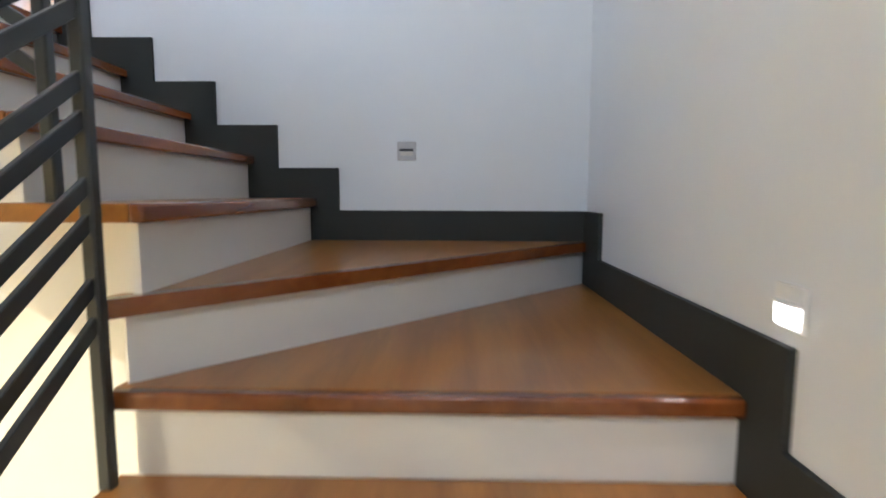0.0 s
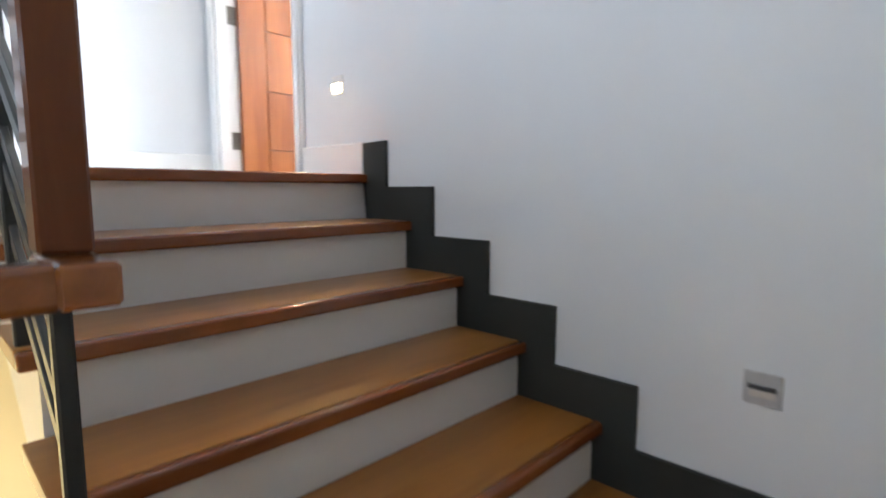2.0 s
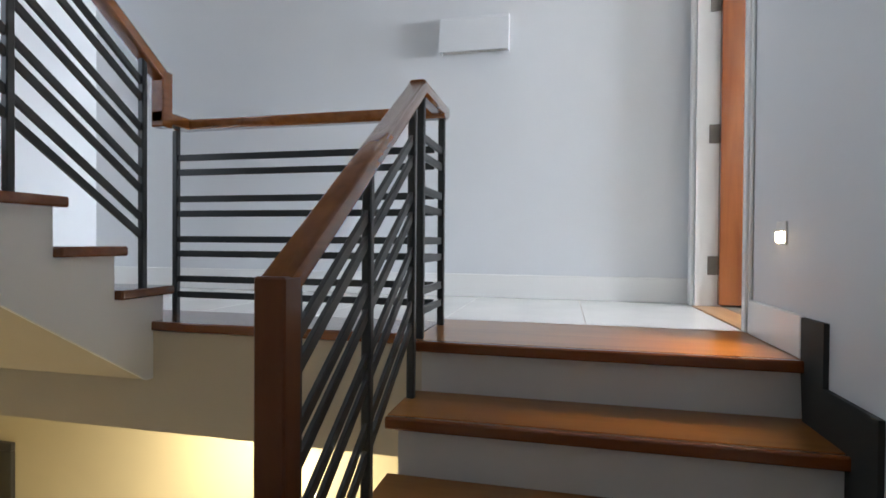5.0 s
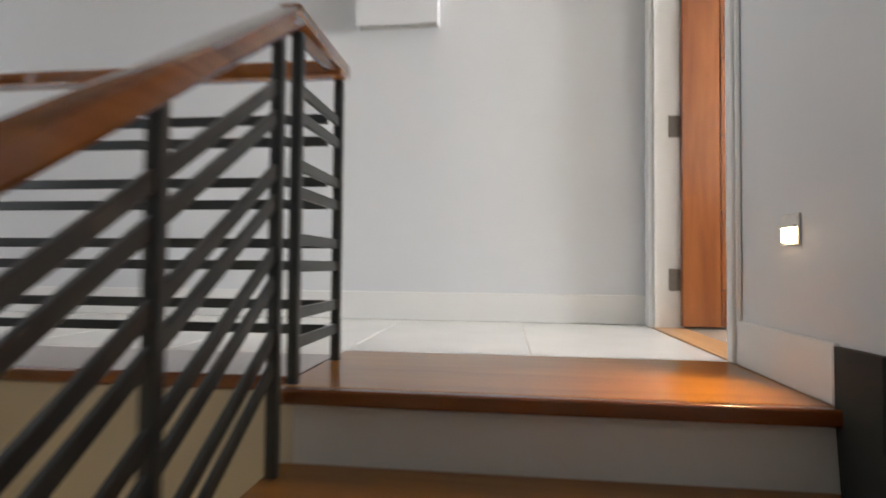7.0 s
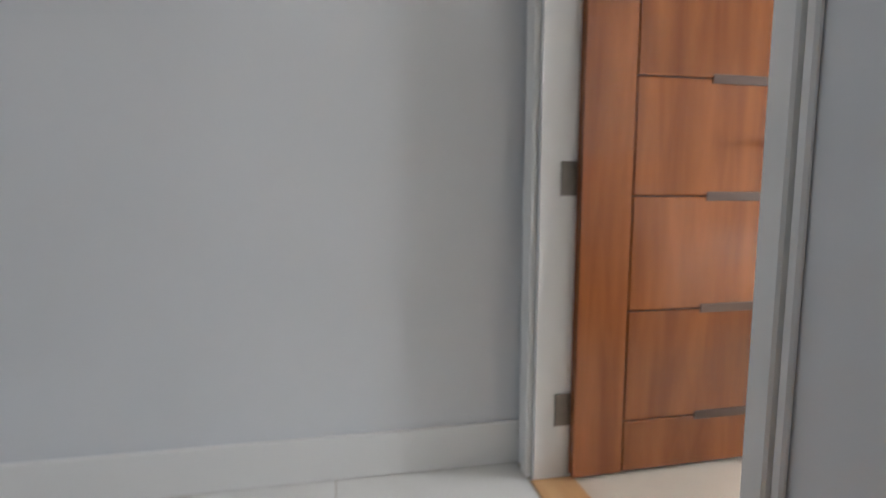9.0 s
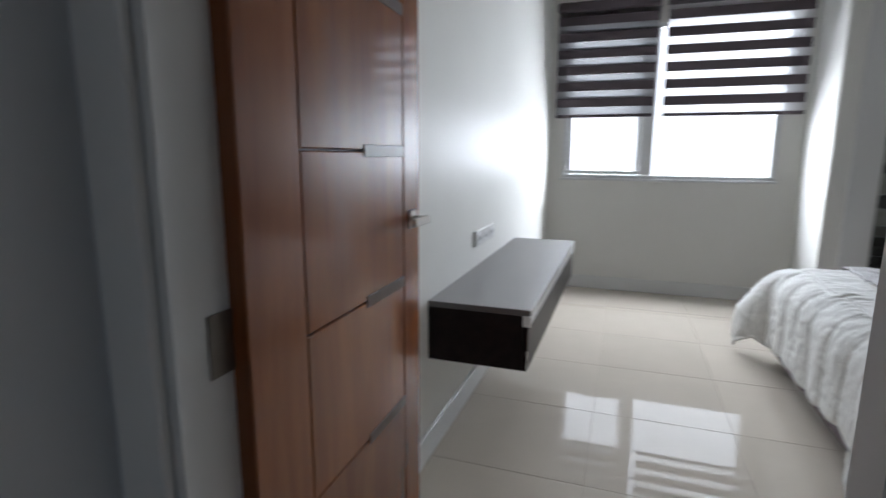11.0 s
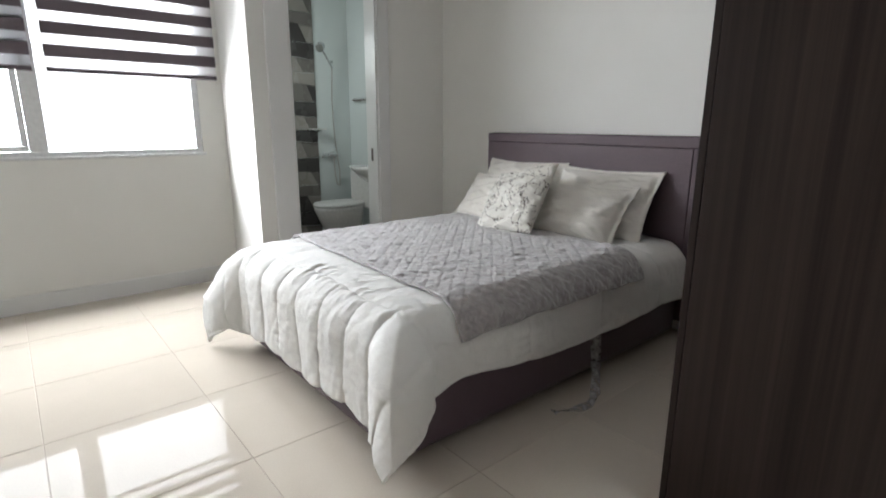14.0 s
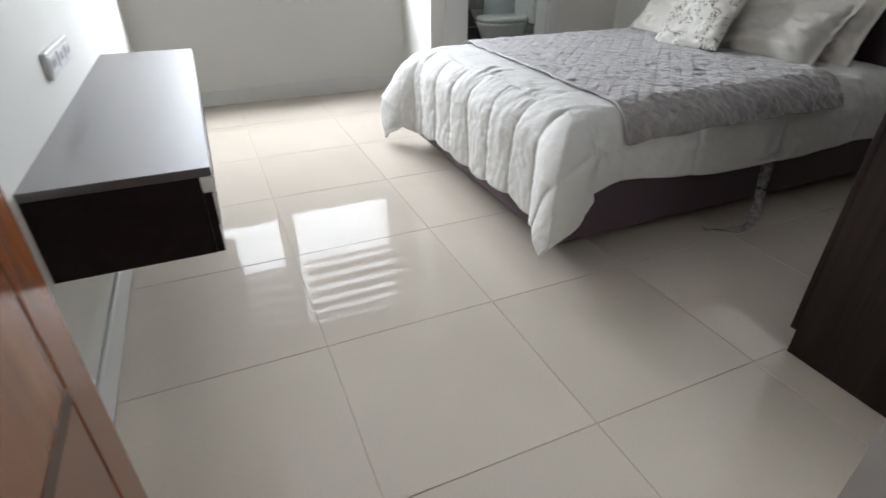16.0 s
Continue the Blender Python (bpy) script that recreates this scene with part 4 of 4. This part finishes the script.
def pillow_mesh(w, h, t, seed, soft=0.06, inner=1.0):
    """inner: the filled share of each side; the rest is a flat sewn flange."""
    bm = bmesh.new()
    n = 64
    rows_t, rows_b = [], []
    for i in range(n + 1):
        ra, rb = [], []
        for j in range(n + 1):
            u, v = 2 * i / n - 1, 2 * j / n - 1
            pinch = 1 - 0.10 * (1 - u * u) * abs(v) ** 3
            pinch2 = 1 - 0.08 * (1 - v * v) * abs(u) ** 3
            x, y = u * w / 2 * pinch2, v * h / 2 * pinch
            fu, fv = min(1, abs(u) / inner), min(1, abs(v) / inner)
            f = max(0.0, (1 - fu ** 2.6) * (1 - fv ** 2.6)) ** 0.55
            wr_ = soft * 0.30 * ns(u + seed, v, seed, 1.6) + soft * 0.30 * ns(u * 0.7 + v * 0.4, v * 2.6 - u * 1.1, seed, 2.0) + soft * 0.10 * ns(u * 0.6 - v * 0.5, v * 2.2 + u * 1.4, seed + 3, 4.5) + soft * 0.09 * (0.5 - abs(ns(u * 0.6 + v * 0.5, v * 1.4 - u, seed, 3.4))) + soft * 0.05 * ns(u, v, seed, 11)
            wr_ += soft * 0.42 * (fold(u * 0.8 + v * 0.5, v * 1.1 - u * 0.5, seed, 1.7) - 0.2) + soft * 0.20 * (fold(u - v * 0.6, v * 1.6 + u * 0.8, seed + 7, 3.1) - 0.2)
            edge = max(min(1.0, f * 2.5), 0.55 if inner < 1 else 0.0)
            ra.append(bm.verts.new((x, y, t / 2 * f + wr_ * edge + 0.003)))
            rb.append(bm.verts.new((x, y, -t / 2 * f * 0.8 + wr_ * 0.4 * edge - 0.003)))
        rows_t.append(ra)
        rows_b.append(rb)
    for g, flip in ((rows_t, False), (rows_b, True)):
        for i in range(n):
            for j in range(n):
                q = (g[i][j], g[i + 1][j], g[i + 1][j + 1], g[i][j + 1])
                bm.faces.new(q[::-1] if flip else q)
    for k in range(n):
        for q in ((rows_t[k + 1][0], rows_t[k][0], rows_b[k][0], rows_b[k + 1][0]), (rows_t[k][n], rows_t[k + 1][n], rows_b[k + 1][n], rows_b[k][n]),
                  (rows_t[0][k], rows_t[0][k + 1], rows_b[0][k + 1], rows_b[0][k]), (rows_t[n][k + 1], rows_t[n][k], rows_b[n][k], rows_b[n][k + 1])):
            bm.faces.new(q)
    return bm


def pillow(x, y, z, tilt, yaw, roll_deg, w, h, t, seed, material, name, label, group, inner=1.0):
    """w runs along the headboard; tilt is how far it leans back from lying flat."""
    bm = pillow_mesh(w, h, t, seed, inner=inner)
    m = Matrix.Translation((x, y, z)) @ Matrix.Rotation(radians(yaw), 4, "Z") @ Matrix.Rotation(radians(-tilt), 4, "Y") @ Matrix.Rotation(radians(90 + roll_deg), 4, "Z")
    bmesh.ops.transform(bm, matrix=m, verts=bm.verts)
    solid(name, bm, material, label, "pillow", group, base=(x, y, z - 0.15), smooth=True)


GP = "pillows on the bed"
pillow(1.895, 1.975, 0.760, 62, 0, 0, 0.74, 0.47, 0.17, 3.1, M_PILLOW, "pillow", "ivory cotton pillow leaning on the headboard", GP, 0.90)
pillow(1.895, 2.640, 0.775, 62, 0, 0, 0.72, 0.47, 0.17, 5.7, M_PILLOW, "pillow", "ivory cotton pillow leaning on the headboard", GP, 0.90)
pillow(1.715, 2.030, 0.700, 48, 4, 0, 0.70, 0.46, 0.19, 8.3, M_PILLOW, "pillow", "creased ivory cotton pillow leaning on another pillow", GP, 0.90)
pillow(1.730, 2.700, 0.705, 48, -4, 0, 0.68, 0.44, 0.18, 2.9, M_PILLOW, "pillow", "ivory cotton pillow leaning on another pillow", GP, 0.90)
pillow(1.520, 2.310, 0.765, 52, -10, 14, 0.49, 0.49, 0.15, 6.2, M_FLORAL, "floral_cushion", "square ivory cushion with a grey leafy print", GP)

# clear plastic film left hanging from the bed's side
def film_mat(name):
    m, nt, b = nodes_of(name)
    tr, mx = nt.nodes.new("ShaderNodeBsdfTransparent"), nt.nodes.new("ShaderNodeMixShader")
    b.inputs["Base Color"].default_value, b.inputs["Roughness"].default_value = (0.75, 0.74, 0.74, 1), 0.22
    nt.links.new(ramp_of(nt, noise_tex(nt, coords(nt), 45, 3), [(0.35, (0.22,) * 3), (0.7, (0.70,) * 3)]), mx.inputs[0])
    nt.links.new(tr.outputs[0], mx.inputs[1])
    nt.links.new(b.outputs[0], mx.inputs[2])
    nt.links.new(mx.outputs[0], nt.nodes["Material Output"].inputs[0])
    return m


def ribbon(knots, w, n=60, across=6):
    """A crumpled strip along smooth knots."""
    bm, rows_v = bmesh.new(), []
    for i in range(n + 1):
        f = i / n * (len(knots) - 1)
        k = min(int(f), len(knots) - 2)
        p0, p1, p2, p3 = (Vector(knots[min(max(q, 0), len(knots) - 1)]) for q in (k - 1, k, k + 1, k + 2))
        u = f - k
        p = 0.5 * (2 * p1 + (p2 - p0) * u + (2 * p0 - 5 * p1 + 4 * p2 - p3) * u * u + (3 * p1 - p0 - 3 * p2 + p3) * u ** 3)
        d = (p2 - p1).normalized()
        turn = 2.2 * ns(f, 0, 1, 0.9)
        s_ = Matrix.Rotation(turn, 3, d) @ d.cross(Vector((0.3, 0.2, 1))).normalized()
        row = []
        for j in range(across + 1):
            q = p + s_ * w * (j / across - 0.5) * (1 + 0.35 * ns(f, 2, 3, 2.1)) + Vector((0, 0, 1)).cross(d) * 0.012 * ns(f, j * 0.6, 5, 2.4)
            q.z = max(q.z, 0.004)
            row.append(bm.verts.new(q))
        rows_v.append(row)
    faces = [bm.faces.new((g[j], g[j + 1], h[j + 1], h[j])) for g, h in zip(rows_v, rows_v[1:]) for j in range(across)]
    bmesh.ops.solidify(bm, geom=faces, thickness=0.0008)
    return bm


solid("plastic_strap", ribbon([(1.20, 1.470, 0.29), (1.17, 1.43, 0.12), (1.07, 1.36, 0.018), (0.93, 1.33, 0.014), (0.80, 1.39, 0.016)], 0.045), film_mat("clear_plastic_film"),
      "crumpled clear plastic strip trailing on the floor beside the bed", "plastic strip", base=(1.0, 1.4, 0.0), smooth=True)


# ---- bathroom ----
structure("door_frame_2", boxes((0.605, 0.775, 3.782, 3.80, 0.0, 2.46), (1.50, 1.605, 3.782, 3.80, 0.0, 2.46), (0.775, 1.50, 3.782, 3.80, 2.37, 2.46), bev=0.004), M_TRIM, "white gloss painted bathroom door casing", "door frame")
structure("door_jamb_2", boxes((0.7755, 0.790, 3.80, 3.95, 0.0, 2.37), (1.485, 1.4995, 3.80, 3.95, 0.0, 2.37), (0.790, 1.485, 3.80, 3.95, 2.355, 2.37)), M_TRIM, "white painted bathroom door jamb", "door frame")
structure("strike_plate", boxes((1.4835, 1.485, 3.86, 3.89, 0.93, 1.03)), M_HINGE, "small metal strike plate on the jamb", "strike plate")

feat = thing("feature_tile_strip", (1.5, 5.398, 0.0), "vertical strip of grey and charcoal geometric wall tiles", "tiles", kind="structure")
z, k = 0.002, 0
while z < 2.45:
    z1 = min(z + 0.29, 2.495)
    for x0 in (1.02, 1.39):
        x1, xm, zm = x0 + 0.367, x0 + 0.16 + 0.05 * (k % 3), z + 0.13 + 0.03 * (k % 2)
        for c, poly in ((0, [(x0, zm + 0.03), (x1, zm), (x1, z1 - 0.004), (x0, z1 - 0.004)]), (2, [(x0, z), (xm + 0.08, z), (xm, zm + 0.012), (x0, zm + 0.027)]), (1, [(xm + 0.083, z), (x1, z), (x1, zm - 0.003), (xm + 0.003, zm + 0.010)])):
            part("tile", prism(bmesh.new(), poly, 5.386, 5.399, "y"), M_GT[(c + k) % 3 if k % 2 else c], feat)
    z, k = z1, k + 1

toilet = thing("toilet", (1.85, 4.95, 0.0), "white ceramic toilet with its lid closed", "toilet")


def oval(bm, cx, cy, levels, n=28):
    rings = []
    for z, rx, ry, sx in levels:
        ring = []
        for i in range(n):
            a = 2 * math.pi * i / n
            c, s = math.cos(a), math.sin(a)
            ring.append(bm.verts.new((cx + sx + rx * math.copysign(abs(c) ** 0.75, c), cy + ry * math.copysign(abs(s) ** 0.85, s), z)))
        rings.append(ring)
    for a, b in zip(rings, rings[1:]):
        for i in range(n):
            bm.faces.new((a[i], a[(i + 1) % n], b[(i + 1) % n], b[i]))
    bm.faces.new(rings[0][::-1])
    bm.faces.new(rings[-1])
    return bm


part("bowl", oval(bmesh.new(), 1.74, 4.95, [(0.0, 0.17, 0.12, 0.06), (0.10, 0.18, 0.125, 0.05), (0.25, 0.23, 0.16, 0.02), (0.37, 0.26, 0.185, 0.0), (0.40, 0.262, 0.187, 0.0)]), M_CERAMIC, toilet, smooth=True)
part("lid", oval(bmesh.new(), 1.74, 4.95, [(0.402, 0.262, 0.187, 0.0), (0.425, 0.268, 0.192, 0.0), (0.442, 0.255, 0.18, 0.0), (0.447, 0.2, 0.14, 0.0)]), M_PLASTIC, toilet, smooth=True)
part("cistern", boxes((1.985, 2.163, 4.76, 5.14, 0.36, 0.76), bev=0.02), M_CERAMIC, toilet)
part("cistern_lid", boxes((1.978, 2.163, 4.75, 5.15, 0.761, 0.79), bev=0.008), M_CERAMIC, toilet)
basin = thing("washbasin", (1.95, 4.42, 0.0), "white ceramic pedestal washbasin", "washbasin")
part("bowl", oval(bmesh.new(), 1.86, 4.42, [(0.66, 0.10, 0.10, 0.08), (0.72, 0.17, 0.19, 0.04), (0.80, 0.205, 0.24, 0.0), (0.83, 0.21, 0.25, 0.0)]), M_CERAMIC, basin, smooth=True)
part("pedestal", oval(bmesh.new(), 1.93, 4.42, [(0.0, 0.10, 0.10, 0.0), (0.3, 0.075, 0.08, 0.0), (0.67, 0.09, 0.10, 0.0)]), M_CERAMIC, basin, smooth=True)
shower = thing("shower_set", (1.88, 5.39, 0.85), "chrome shower mixer with hand shower and hose", "shower")
part("mixer", bar(bar(bmesh.new(), (1.80, 5.36, 0.90), (1.96, 5.36, 0.90), 0.045, 0.045, round_n=12), (1.86, 5.36, 0.90), (1.72, 5.22, 0.885), 0.022, 0.022, round_n=10), M_CHROME, shower)
part("plate", bar(bmesh.new(), (1.92, 5.398, 0.90), (1.92, 5.36, 0.90), 0.07, 0.07, round_n=14), M_CHROME, shower)
part("bracket", bar(bmesh.new(), (1.93, 5.398, 1.86), (1.93, 5.33, 1.86), 0.03, 0.03, round_n=10), M_CHROME, shower)
part("hand_shower", bar(bar(bmesh.new(), (1.93, 5.33, 1.80), (1.76, 5.22, 1.98), 0.022, 0.022, round_n=10), (1.76, 5.225, 1.99), (1.73, 5.20, 1.965), 0.085, 0.085, round_n=16), M_CHROME, shower)
hose = bmesh.new()
hp = [(1.93, 5.33, 1.80), (1.93, 5.36, 1.5), (1.945, 5.365, 1.1), (1.99, 5.365, 0.72), (1.985, 5.36, 0.56), (1.95, 5.36, 0.58), (1.93, 5.36, 0.70), (1.925, 5.36, 0.88)]
for a, b in zip(hp, hp[1:]):
    bar(hose, a, b, 0.014, 0.014, round_n=8)
part("hose", hose, M_STEEL, shower)
tray = thing("soap_shelf", (1.72, 5.36, 1.17), "small glass soap shelf on the tiled wall", "shelf")
part("shelf", boxes((1.66, 1.82, 5.29, 5.385, 1.165, 1.178), bev=0.003), M_PLASTIC, tray)
for x in (1.70, 1.76):
    part("bracket", boxes((x, x + 0.02, 5.34, 5.385, 1.15, 1.165)), M_CHROME, tray)
# chrome rail given dark metal, so its dark reflections sit in the colour
towel = thing("towel_rail", (2.12, 4.9, 1.45), "chrome towel rail on the bathroom wall, darkened for its dark reflections", "towel rail")
part("rail", bar(bmesh.new(), (2.09, 4.62, 1.47), (2.09, 5.2, 1.47), 0.016, 0.016, round_n=10), M_HINGE, towel)
for y in (4.66, 5.16):
    part("bracket", bar(bmesh.new(), (2.165, y, 1.47), (2.082, y, 1.47), 0.026, 0.026, round_n=10), M_HINGE, towel)
# chrome rod, likewise coloured dark in place of what it mirrors
rod = thing("shower_rod", (1.4, 4.95, 2.45), "chrome shower curtain rod across the bathroom, darkened for its dark reflections", "rod")
part("rod", bar(bmesh.new(), (0.64, 5.12, 2.50), (2.165, 5.12, 2.50), 0.026, 0.026, round_n=12), M_HINGE, rod)


# ---- floor tiles ----
def tile_mesh(name, sx, sy, t, material):
    return finish(name, box(bmesh.new(), -sx / 2, sx / 2, -sy / 2, sy / 2, -t, 0, bev=0.0012), material, False)


def tiles(name, floor_ob, xs, ys, t, joint, material):
    """Tiles between the joint lines xs and ys; alike sizes share one mesh."""
    made = {}
    for x0, x1 in zip(xs, xs[1:]):
        for y0, y1 in zip(ys, ys[1:]):
            sx, sy = round(x1 - x0 - joint, 4), round(y1 - y0 - joint, 4)
            if (sx, sy) not in made:
                made[sx, sy] = tile_mesh(name, sx, sy, t, material)
            ob = new(name, made[sx, sy])
            ob.parent = floor_ob
            ob.location = ((x0 + x1) / 2, (y0 + y1) / 2, 0)


def lines(lo, hi, start, step):
    v = [lo]
    k = math.ceil((lo - start) / step + 1e-6)
    while start + k * step < hi - 1e-6:
        v.append(start + k * step)
        k += 1
    return v + [hi]


floor_bed = structure("floor_bedroom", boxes((-1.53, 2.18, 0.128, 3.80, -0.1, -0.0022), (-1.53, 0.488, 3.80, 4.40, -0.1, -0.0022)), M_GROUT, "polished cream porcelain floor tiles", "floor")
tiles("tile", floor_bed, lines(-1.528, 2.178, -0.312, 0.603), [v for v in lines(0.129, 3.798, 0.708, 0.603)], 0.011, 0.0025, M_BTILE)
tiles("tile", floor_bed, lines(-1.528, 0.486, -0.312, 0.603), [3.802, 4.398], 0.011, 0.0025, M_BTILE)
floor_land = structure("floor_landing", boxes((-1.539, -0.581, -1.192, -0.012, -0.011, -0.0022), (-1.539, -0.503, -4.04, -1.1925, -0.041, -0.0022)), M_GROUT, "white glossy porcelain floor tiles of the landing", "floor")
tiles("tile", floor_land, [-1.5385, -0.581], [-1.1945, -0.598, -0.012], 0.006, 0.003, M_LTILE)
tiles("tile", floor_land, [-1.5385, -0.503], lines(-4.04, -1.1945, -1.1945, 0.575), 0.006, 0.003, M_LTILE)
